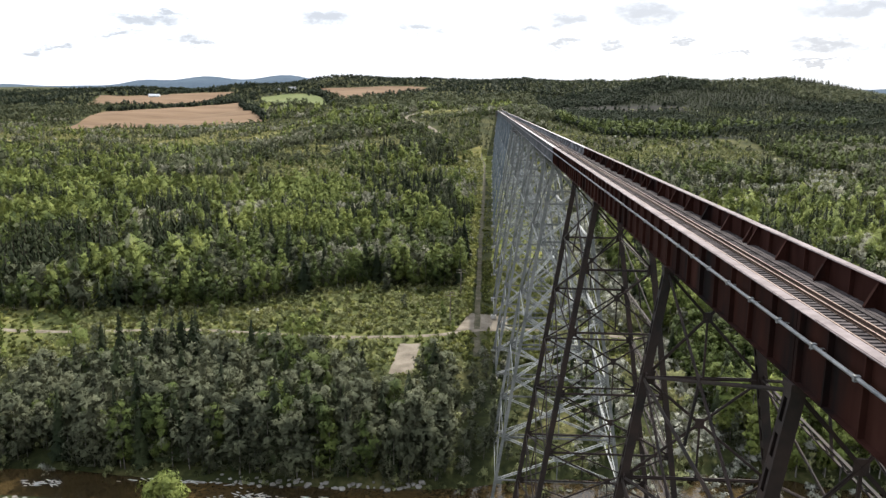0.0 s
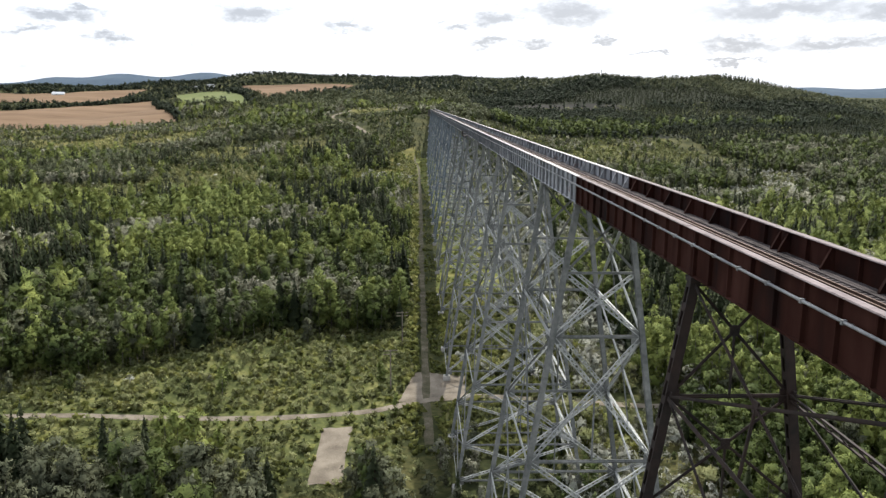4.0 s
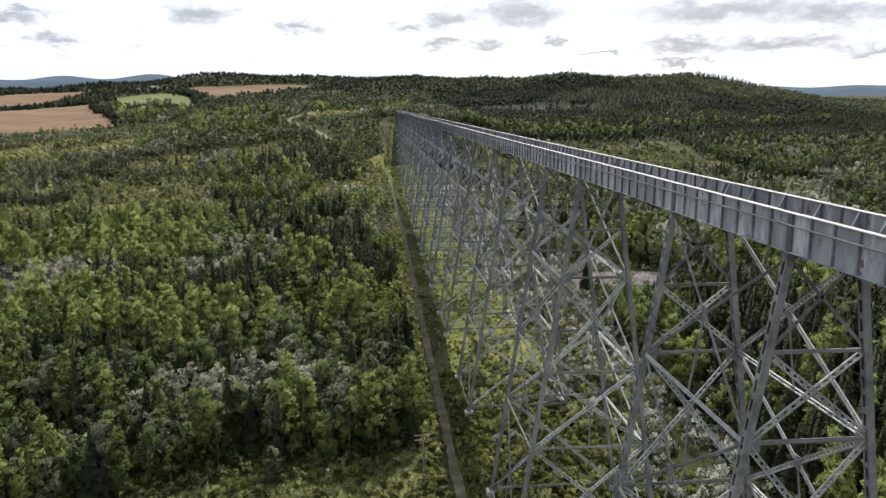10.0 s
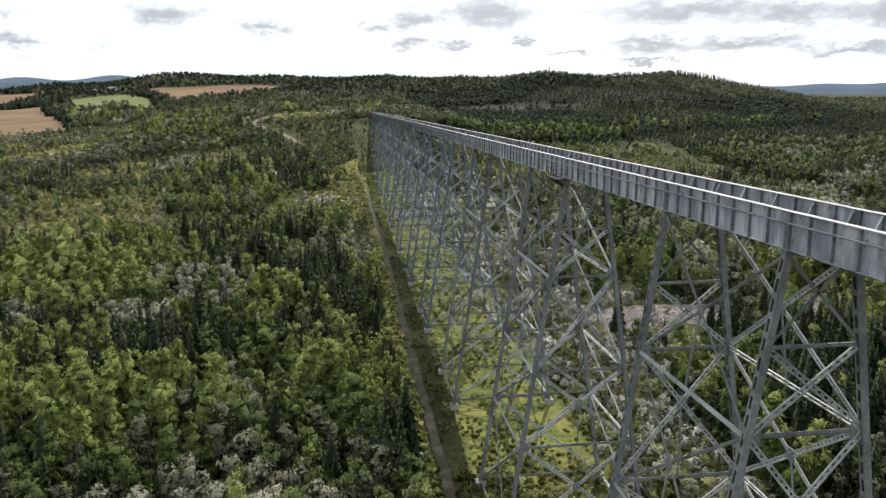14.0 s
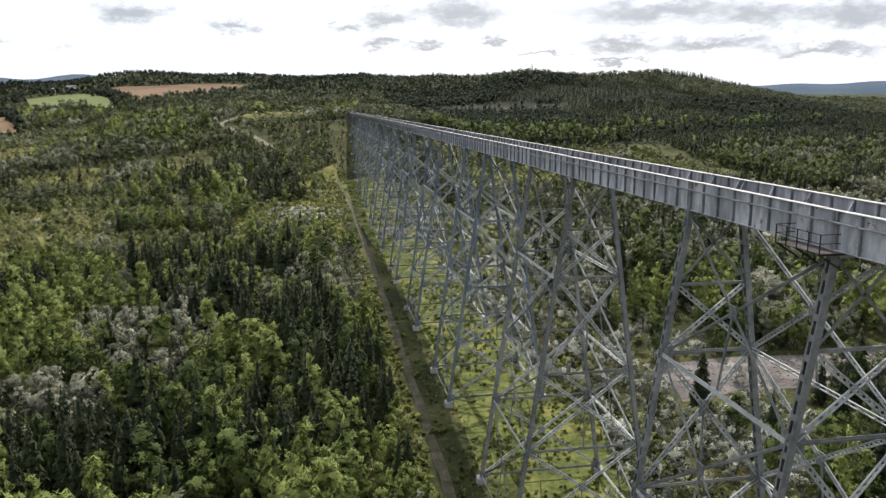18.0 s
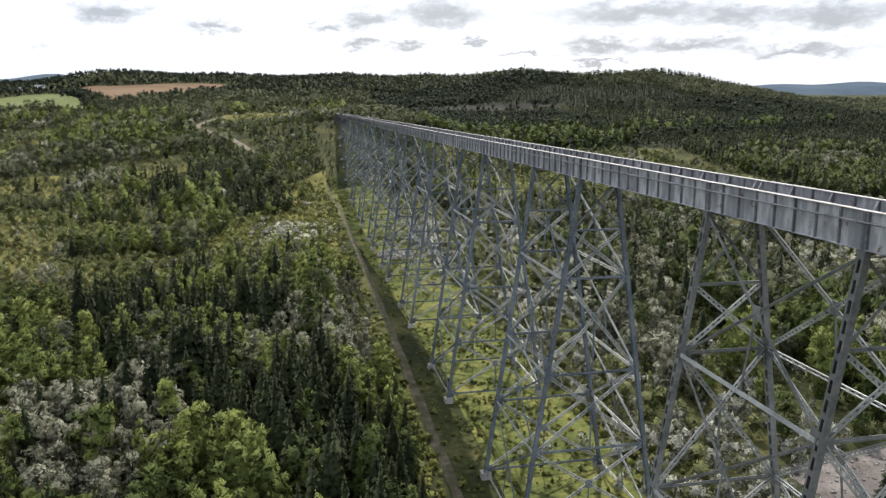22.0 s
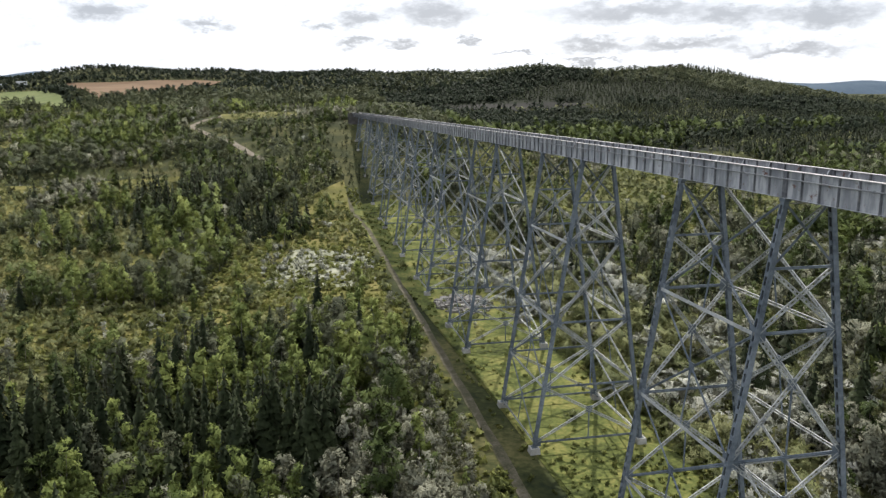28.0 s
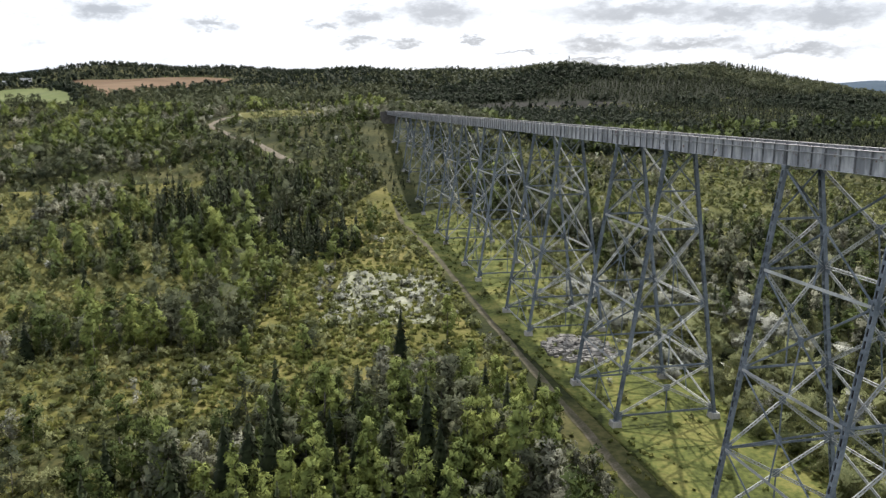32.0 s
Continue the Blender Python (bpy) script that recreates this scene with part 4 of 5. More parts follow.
def in_quad(x, y, q, grow=0.0):
    cx, cy = sum(a for a, _ in q) / 4, sum(b for _, b in q) / 4
    ok = np.ones(x.shape, bool)
    for (x0, y0), (x1, y1) in zip(q, q[1:] + q[:1]):
        nx, ny = -(y1 - y0), x1 - x0
        k = math.hypot(nx, ny)
        s = ((x - x0) * nx + (y - y0) * ny) / k
        c = ((cx - x0) * nx + (cy - y0) * ny) / k
        ok &= (s * np.sign(c)) > -grow
    return ok


def sown(x0, x1, y0, y1, gap, seen=True):
    gx_, gy_ = np.meshgrid(np.arange(x0, x1, gap), np.arange(y0, y1, gap))
    x = gx_.ravel() + rng.uniform(-0.48, 0.48, gx_.size) * gap
    y = gy_.ravel() + rng.uniform(-0.48, 0.48, gx_.size) * gap
    left = -0.67 * (y + 122) - 22
    right = np.maximum.reduce([0.52 * (y + 122) - 5, 0.69 * (y + 33) - 12, 0.80 * (y - 13) - 22, 0.90 * (y - 124) - 26]) + 12
    keep = (x > left) & (x < right)
    if not seen:
        keep = ~keep | (y < -6)
    return x[keep], y[keep]


OPEN = [(-41, 50), (-27, 50), (-25, 22), (-36, 22)]
PAD = [(-35.2, 70.5), (-29.3, 71), (-29.6, 50), (-35, 50)]
SAND = [(-21, 83), (-6, 84), (-6, 97), (-17, 100)]
TAN = [(-104, 905), (-14, 935), (-30, 790), (-88, 800)]
GRAVEL = [(34, 232), (118, 238), (118, 258), (36, 252)]
CUT = [(34, 1050), (262, 985), (258, 940), (30, 985)]
planted = {}
# stands that can be told apart in the woods: centre and half widths
WILLOW_STANDS = [(-50, 151, 15, 8), (-35, 143, 8, 6), (-63, 145, 7, 6), (-83, 240, 10, 10), (-78, 283, 8, 11), (-72, 262, 8, 8), (-68, 313, 8, 10),
                 (-25, 350, 6, 12), (-29, 326, 15, 17), (-64, 297, 9, 8), (-42, 308, 15, 9), (-111, 236, 9, 14), (-39, 398, 6, 8), (-34, 340, 7, 7),
                 (-22, 364, 4, 8), (-126, 225, 15, 28), (86, 269, 9, 11), (150, 356, 12, 14), (-147, 613, 14, 24), (37, 297, 8, 25), (-72, 373, 7, 9)]
SPRUCE_STANDS = [(-35, 265, 10, 13), (-26, 246, 8, 24), (-34, 293, 5, 6), (-23, 162, 4, 8), (-50, 338, 9, 9), (-65, 342, 9, 9), (-80, 347, 10, 10),
                 (-66, 368, 6, 6), (-55, 297, 6, 8), (-96, 571, 13, 18), (-167, 142, 23, 28), (-135, 178, 17, 20), (62, 166, 9, 22),
                 (78, 182, 9, 24), (-73, 306, 5, 7)]
LUSH_STANDS = [(-58, 236, 11, 12), (-82, 164, 9, 7), (-52, 207, 15, 12)]


def in_stand(x, y, stands, wob):
    hit = np.zeros(x.shape, bool)
    for cx, cy, rx, ry in stands:
        hit |= np.hypot((x - cx) / rx, (y - cy) / ry) < 0.75 + 0.6 * wob
    return hit



def plant(kind, x, y, h, lod):
    if len(x):
        planted.setdefault((kind, lod), []).append(np.column_stack([x, y, h]))


def woods(x0, x1, y0, y1, gap, lod, seen=True):
    x, y = sown(x0, x1, y0, y1, gap, seen)
    n = len(x)
    d_track, d_lane, d_hill = off_line(x, y, TRACK), off_line(x, y, CROSS), off_line(x, y, HILL_ROAD)
    free = (d_track > 5.0) & (seen | (np.hypot(x + 63, y + 12) > 9)) & ((y > 3) | (np.abs(x) > 22)) & (d_lane > 3.5) & (d_hill > 7) & ~in_quad(x, y, PAD, 2) & ~in_quad(x, y, OPEN) & ~in_quad(x, y, GRAVEL, 2)
    for q in FIELDS + [TAN]:
        free &= ~in_quad(x, y, q, 4)
    a, b, c, e = patchy(x, y, 34), patchy(x, y, 26, 9.1), patchy(x, y, 48, 4.4), patchy(x, y, 15, 2.2)
    u, r = rng.uniform(0, 1, n), rng.uniform(0, 1, n)
    west = x < -18
    edge = np.interp(x, [-140, -110, -82, -60, -50, -28, -18], [88, 95, 104, 118, 128, 127, 136]) + 5 * (e - 0.5)
    dens = np.ones(n)
    tall = rng.uniform(0.65, 1.32, n)
    # open corridor under the bridge, and the clearing by the lane
    corridor = (x > -19) & (x < 14) & (y < 600)
    clearing = west & (y > 46 + 9 * (b - 0.5) * 2) & (y < edge)
    beside = (x >= 14) & (x < 34) & (y < 560)
    scrub = west & (y > np.where(x > -78, 392, 345) + 50 * (c - 0.5)) & (y < np.where(x > -95, 515, 640) + 40 * (a - 0.5)) & (x > -230)
    mixed = west & ~scrub & (y > 300) & (y < 430) & (x > -90)
    brush = (x < -225) & (y > 570) & (y < 985)
    white_w = west & (np.hypot((x + 38) / 22, (y - 458) / 32) < 1)
    clump_w = west & (np.hypot((x + 53) / 15, (y - 526) / 17) < 1)
    white_e = (x > 120) & (x < 270) & (y > 330) & (y < 525) & (a > 0.42)
    meadow_e = (x > 50) & (x < 260) & (y > 520) & (y < 715)
    slope_e = (x > 60) & (y > 715 - 0.12 * x) & (y < 1400)
    cut = in_quad(x, y, CUT, 6)
    bank = west & (y < 46)
    dens[corridor] = 0
    dens[clearing] = 0.05
    dens[beside] = np.where((y < 500) & (a > 0.42), 0.5, 0.12)[beside]
    dens[scrub] = np.where(patchy(x * 0.6, y, 20, 2.2)[scrub] > 0.66, 0.95, 0.04)
    open_w = in_quad(x, y, [(-80, 396), (-19, 390), (-20, 612), (-50, 560)])
    dens[open_w] = 0.07
    dens[brush] = np.where(a[brush] > 0.48, 0.85, 0.05)
    dens[white_w] = 0.0
    dens[clump_w] = 1.0
    dens[white_e] = 0.10
    dens[meadow_e] = np.where(a[meadow_e] > 0.62, 0.6, 0.05)
    dens[cut] = 0.12
    dens[(y < 4) | ((np.abs(x) < 12) & (y < 760))] = 0
    # kinds by lumps
    band, glade = patchy(x * 0.5, y, 24, 6.1), patchy(x * 0.45, y, 30, 8.3)
    grain = band + (r - 0.5) * 0.12
    kind = np.where(grain < 0.26, "spruce", np.where(grain < 0.60, "aspen", np.where(grain < 0.70, "grey_tree", "maple"))).astype(object)
    stand = np.where(grain < 0.26, 1.05, np.where(grain < 0.60, 1.15, 0.92))
    glade = west & (y > 350) & (y < 1450) & (glade < np.where(y > 1000, 0.34, np.where(y > 600, 0.16, 0.27)))
    dens[glade & ~brush] = 0.05
    kind[r > 0.94] = "maple"
    far = (y > 640) | (np.abs(x) > 170)
    kind[(a > np.where(far, 0.74, 0.88)) & (r < 0.88)] = "willow"
    kind[mixed & (r < 0.56)] = "aspen"
    kind[mixed & (r >= 0.56) & (r < 0.76)] = "spruce"
    kind[mixed & (r >= 0.74) & (r < 0.90)] = "grey_tree"
    fringe = west & (y > 85) & (y < 170 + 25 * (b - 0.5))
    kind[west & (y > 85) & (y < 640) & (x > -330) & (grain >= 0.26) & (r < 0.62) & (grain < 0.72)] = "aspen"
    kind[fringe & (r < 0.34)] = "maple"
    kind[fringe & (r >= 0.42) & (r < 0.50)] = "spruce"
    kind[fringe & (r >= 0.50) & (r < 0.80)] = "grey_tree"
    dens[(x >= 34) & (x < 66) & (y > 192) & (y < 330)] = 0.12
    dens[(x >= 34) & (x < 54) & (y >= 330) & (y < 470)] = 0.18
    deep_w = west & (y > 500) & (y < 1000) & ~brush
    kind[deep_w & (grain >= 0.26) & (grain < 0.42)] = "maple"
    dull = (y > 375) & (x < 60) & (r < np.where(patchy(x, y, 60, 1.9) > 0.42, 0.9, 0.25) * np.where(y < 600, 0.75, 1.0))
    kind[dull & ((kind == "maple") | (kind == "aspen"))] = "slope_tree"
    ridge = (y > 1000) & ~((x > -560) & (x < -250) & (y < 1100))
    kind[ridge & (r < 0.3)] = "spruce"
    kind[ridge & (r >= 0.3)] = np.where(y > 1230, "hill_tree", "slope_tree")[ridge & (r >= 0.3)]
    east = (x > 20) & (x < 150) & (y > 330) & (y < 520)
    dens[east & (x > 54) & (dens > 0.5)] = 0.6
    kind[east & (r < 0.25)] = "spruce"
    kind[east & (r >= 0.25) & (r < 0.5)] = "willow"
    kind[east & (r >= 0.5) & (r < 0.75)] = "grey_tree"
    kind[(x > 34) & (y > 300) & (kind == "aspen")] = np.where(r < 0.45, "grey_tree", "maple")[(x > 34) & (y > 300) & (kind == "aspen")]
    kind[beside & (r < 0.9)] = "willow"
    lush = in_stand(x, y, LUSH_STANDS, e)
    kind[lush] = np.where(r < 0.36, "spruce", "maple")[lush]
    firs, silver = in_stand(x, y, SPRUCE_STANDS, e), in_stand(x, y, WILLOW_STANDS, e)
    kind[silver & (r < 0.92)] = "willow"
    kind[firs & (r < 0.94)] = "spruce"
    dens[firs | (silver & ~corridor)] = 1.0
    kind[bank] = np.where(r < 0.78, "grey_tree", np.where(r < 0.90, "maple", "spruce"))[bank]
    under = (np.abs(x) < 34) & (x > -17) & (y < 62)
    # east of the centre, dark spruce and maple stand in for shaded plants
    kind[under] = np.where(x > 2, np.where(r < 0.5, "spruce", "maple"), np.where(r < 0.6, "grey_tree", "willow"))[under]
    kind[clump_w & (r < 0.9)] = "spruce"
    kind[clearing & (kind == "spruce")] = "aspen"
    young = patchy(x * 0.5, y, 75, 3.7) + (r - 0.5) * 0.15
    crest = slope_e & (y > np.interp(x, [60, 300, 480, 700], [1150, 1135, 980, 800]) + 60 * (a - 0.5))
    foot = slope_e & (y < 800 + 60 * (b - 0.5))
    # dark kinds on the face imitate cloud shade, lighter ones the sunlit crest
    kind[slope_e] = np.where(young + 0.3 * (b - 0.5) < 0.36, "spruce", "hill_tree")[slope_e]
    kind[crest & (r < 0.30)] = "slope_tree"
    kind[crest & (x > 430) & (young < 0.45)] = "slope_tree"
    kind[foot & (r < 0.45) & (young > 0.45)] = "maple"
    stand = np.where(crest, 0.95, stand)
    topknot = (x > 470) & (x < 590) & (y > 1120) & (y < 1190)
    kind[topknot] = "spruce"
    stand = np.where(topknot, 1.6, stand)
    right_dark = (x > 40) & (x < 120) & (y > 110) & (y < 230)
    kind[right_dark & (r < 0.55)] = "spruce"
    kind[(rng.uniform(0, 1, n) < 0.04)] = "spruce"
    verge = west & (x > -34) & (y > 175) & (y < 600) & ~clump_w
    kind[verge & ~firs & (kind == "spruce") & (r < 0.6)] = "aspen"
    dens[corridor | white_w] = 0
    dens[under & (np.abs(x) > 5)] = 0.55
    below_road = (x > -100) & (x < -13) & (y > 612) & (y < 770) & (d_hill > 7)
    dens[below_road] = 0.95
    kind[below_road] = np.where(r < 0.25, "spruce", np.where(r < 0.5, "maple", "slope_tree"))[below_road]
    head_slope = (y > 605) & (y < 722) & (np.abs(x) > 4.6) & (np.abs(x) < 20)
    dens[head_slope] = 0.9
    kind[head_slope] = np.where(r < 0.3, "spruce", "slope_tree")[head_slope]
    water = (ground_z(x, y) < -60.3)
    dens[((y < -6) & seen) | water | ((np.abs(x) < 12) & (y < 760) & ~under & ~head_slope)] = 0
    gone = ~free | (u > dens)
    height = {"aspen": 10.8, "maple": 9.2, "grey_tree": 9.0, "willow": 7.4, "spruce": 11.4, "hill_tree": 6.0, "slope_tree": 8.6}
    size = np.array([height[k] for k in kind]) * tall
    size *= np.where(firs, 1.14, np.where(beside, 0.42, np.where(scrub | east, 0.85, np.where(meadow_e | white_e, 0.60, np.where(brush, 0.75, 1.0))))) * np.where(y > 620, 0.92, 1.0) * np.where((d_hill < 60) & (x > np.interp(y, [640, 690, 760, 800, 880, 960], [-52, -70, -95, -112, -90, -60])), 0.62, 1.0)
    size *= np.where((y > 700) & (kind == "spruce"), 0.68, 1.0)
    size *= stand * np.where((d_track < 13) & (y > 170), 0.62, 1.0)
    size *= np.where((y > 1330) & (x < 60), 0.85, 1.0) * np.where(under | head_slope | (clearing & (y > 56)), 0.5, 1.0)
    for k in height:
        s = (kind == k) & ~gone
        plant(k, x[s], y[s], size[s], lod)


def scrubland(x0, x1, y0, y1, gap, lod):
    """Low shrubs wherever the woods leave room."""
    x, y = sown(x0, x1, y0, y1, gap)
    n = len(x)
    free = (off_line(x, y, TRACK) > 2.2) & (off_line(x, y, CROSS) > 2.2) & (off_line(x, y, HILL_ROAD) > 5) & ~in_quad(x, y, PAD, 0.5) & ~in_quad(x, y, SAND, 0.3) & (~in_quad(x, y, GRAVEL, 0) | (rng.uniform(0, 1, n) < 0.10))
    for q in FIELDS:
        free &= ~in_quad(x, y, q, 2)
    a, b = patchy(x, y, 22, 5.5), patchy(x, y, 12, 1.1)
    u, r = rng.uniform(0, 1, n), rng.uniform(0, 1, n)
    corridor = (x > -11) & (x < 12)
    lawn = corridor & (y > 168)
    dens = np.where(lawn, np.where(a > 0.60, 0.55, 0.04), 0.8)
    dens = np.where((x > -19) & (x <= -8), np.where(y < 60, 0.5, 0.02), dens)
    dens = np.where((x < -22) & (y > 138) & (y < 345), 0.3, dens)
    white_w = np.hypot((x + 38) / 19, (y - 466) / 23) < 1
    white_e = (x > 120) & (x < 270) & (y > 330) & (y < 525)
    by = (x >= 7) & (x < 54) & (y < 470)
    pale = (white_w & (r < 0.85)) | (white_e & (r < 0.7)) | (by & (a > 0.36) & (r < 0.82)) | ((b > 0.70) & (r < np.where(y > 330, 0.12, 0.3)))
    dens = np.where(white_w | white_e, 0.95, dens)
    dens = np.where((x > 16) & (x < 260) & (y > 480) & (y < 715) & ~white_e, np.where(a > 0.55, 0.7, 0.25), dens)
    dens = np.where(in_quad(x, y, [(-80, 396), (-19, 390), (-20, 612), (-50, 560)]) & ~white_w, np.where(b > 0.6, 0.5, 0.2), dens)
    meadow = (x < -19) & (y > 46) & (y < 138)
    pale &= ~meadow | (r < 0.03)
    dens = np.where(meadow, 0.95, dens)
    keep = free & (u < dens) & (y > 3) & ~((y < 58) & (x > -19) & (x < -10) & (r < 0.5))
    h = rng.uniform(0.9, 2.6, n) * np.where(y > 330, 1.15, 1.0) * np.where(by, 1.55, 1.0) * np.where(lawn, 0.75, 1.0) * np.where(white_w, 0.75, 1.0) * np.where(meadow, 0.72, 1.0)
    plant("pale_shrub", x[keep & pale], y[keep & pale], h[keep & pale], lod)
    plant("shrub", x[keep & ~pale], y[keep & ~pale], h[keep & ~pale], lod)


woods(-110, 80, 4, 335, 3.25, 0)
woods(-110, -19, -6, 20, 2.9, 0)
woods(-115, -14, 335, 440, 3.3, 0)
woods(-330, -110, 40, 335, 3.9, 1)
woods(80, 330, 60, 335, 4.1, 1)
woods(-14, 480, 335, 640, 4.4, 1)
woods(-500, -115, 335, 440, 4.4, 1)
woods(-520, -14, 440, 640, 4.3, 1)
woods(-1000, 60, 640, 1000, 5.4, 2)
woods(60, 1000, 640, 1120, 4.3, 2)
woods(-1300, 60, 1000, 1560, 6.6, 3)
woods(60, 800, 1120, 1290, 4.9, 3)
woods(800, 1100, 1120, 1290, 8.0, 3)
woods(60, 1100, 1290, 1560, 8.0, 3)
woods(-2300, 1500, 1560, 1800, 11.0, 3)
woods(-2600, 1900, 1800, 2900, 30.0, 3)
# woods beside and behind the flight, out of sight
woods(-420, 420, -190, 420, 12.0, 3, seen=False)
woods(-900, 900, 420, 900, 22.0, 3, seen=False)
scrubland(-130, 75, 3, 330, 3.1, 0)
scrubland(-130, -19, 46, 138, 2.7, 1)
scrubland(-120, -14, 330, 440, 2.8, 0)
scrubland(-14, 300, 330, 640, 3.2, 1)
scrubland(-300, -120, 330, 440, 3.2, 1)
scrubland(-300, -14, 440, 640, 3.2, 1)
scrubland(-800, 400, 640, 980, 6.0, 2)
scrubland(-800, 60, 980, 1450, 9.0, 2)

def tufts(x0, x1, y0, y1, gap, lod, most):
    x, y = sown(x0, x1, y0, y1, gap)
    keep = (off_line(x, y, TRACK) > 1.4) & (off_line(x, y, CROSS) > 1.6) & ~in_quad(x, y, PAD) & ~in_quad(x, y, SAND) & ~in_quad(x, y, GRAVEL) & (y > 4)
    keep &= rng.uniform(0, 1, len(x)) < most * (0.35 + patchy(x, y, 9, 3.3)) * np.where((np.abs(x) < 13) & (y > 165), np.where(patchy(x, y, 14, 7.7) > 0.5, 0.9, 0.2), 1.0)
    plant("tuft", x[keep], y[keep], rng.uniform(0.35, 0.95, keep.sum()) * np.where((np.abs(x[keep]) < 13) & (y[keep] > 165), 0.55, 1.0), lod)


tufts(-20, 24, 60, 330, 1.25, 0, 1.0)
tufts(-20, 26, 330, 600, 2.1, 1, 1.0)
tufts(-160, -18, 50, 132, 1.8, 0, 0.7)
tufts(-115, -18, 335, 470, 1.8, 1, 0.8)
tufts(26, 240, 470, 700, 2.8, 2, 0.9)
tufts(-80, -18, 395, 590, 1.9, 1, 0.8)

# hedgerows along the fields
for line, gap in (([(-331, 975), (-400, 1120), (-470, 1290)], 7), ([(-668, 1172), (-560, 1235), (-475, 1300)], 7), ([(-262, 1115), (-300, 1230), (-365, 1380)], 8),
                  ([(-790, 1410), (-540, 1460)], 8), ([(-261, 1185), (-190, 1290), (-145, 1350)], 7), ([(-480, 1390), (-380, 1405), (-330, 1450)], 7)):
    for (x0, y0), (x1, y1) in zip(line, line[1:]):
        k = int(math.hypot(x1 - x0, y1 - y0) / gap * 2)
        f = (np.arange(k) + rng.uniform(0, 1, k)) / k
        plant("hill_tree", x0 + (x1 - x0) * f + rng.normal(0, 3.5, k), y0 + (y1 - y0) * f + rng.normal(0, 3.5, k), rng.uniform(6, 11, k), 2)

NAMES = {"aspen": ("aspen_tree", "slender aspen with a yellow-green leafy crown", "tree"),
         "maple": ("broadleaf_tree", "dense dark green broadleaf tree", "tree"),
         "grey_tree": ("riverside_tree", "grey-green riverside tree with a leafy crown", "tree"),
         "willow": ("willow_tree", "silvery grey willow tree with a rounded crown", "tree"),
         "spruce": ("spruce_tree", "narrow dark green pointed spruce tree", "tree"),
         "shrub": ("shrub", "low green meadow shrub", "shrub"), "pale_shrub": ("shrub", "low pale grey flowering shrub", "shrub")}
STUFF = {"aspen": ("aspen_wood", "yellow-green aspen wood on the valley floor"), "maple": ("broadleaf_wood", "dark green broadleaf wood"),
         "grey_tree": ("riverside_wood", "grey-green riverside wood"), "slope_tree": ("slope_wood", "dull olive broadleaf wood on the far slopes"), "hill_tree": ("hillside_wood", "dark green closed hillside wood with cloud shade in its colour"), "willow": ("willow_thicket", "silvery willow thickets"),
         "spruce": ("spruce_wood", "dark pointed spruce wood"), "shrub": ("shrubs", "low green shrubs in the meadows"),
         "tuft": ("grass_tufts", "tall yellow-green grass tufts"),
         "pale_shrub": ("pale_shrubs", "pale grey flowering shrubs")}
trunk_pile, dark_trunk_pile = Pile(), Pile()
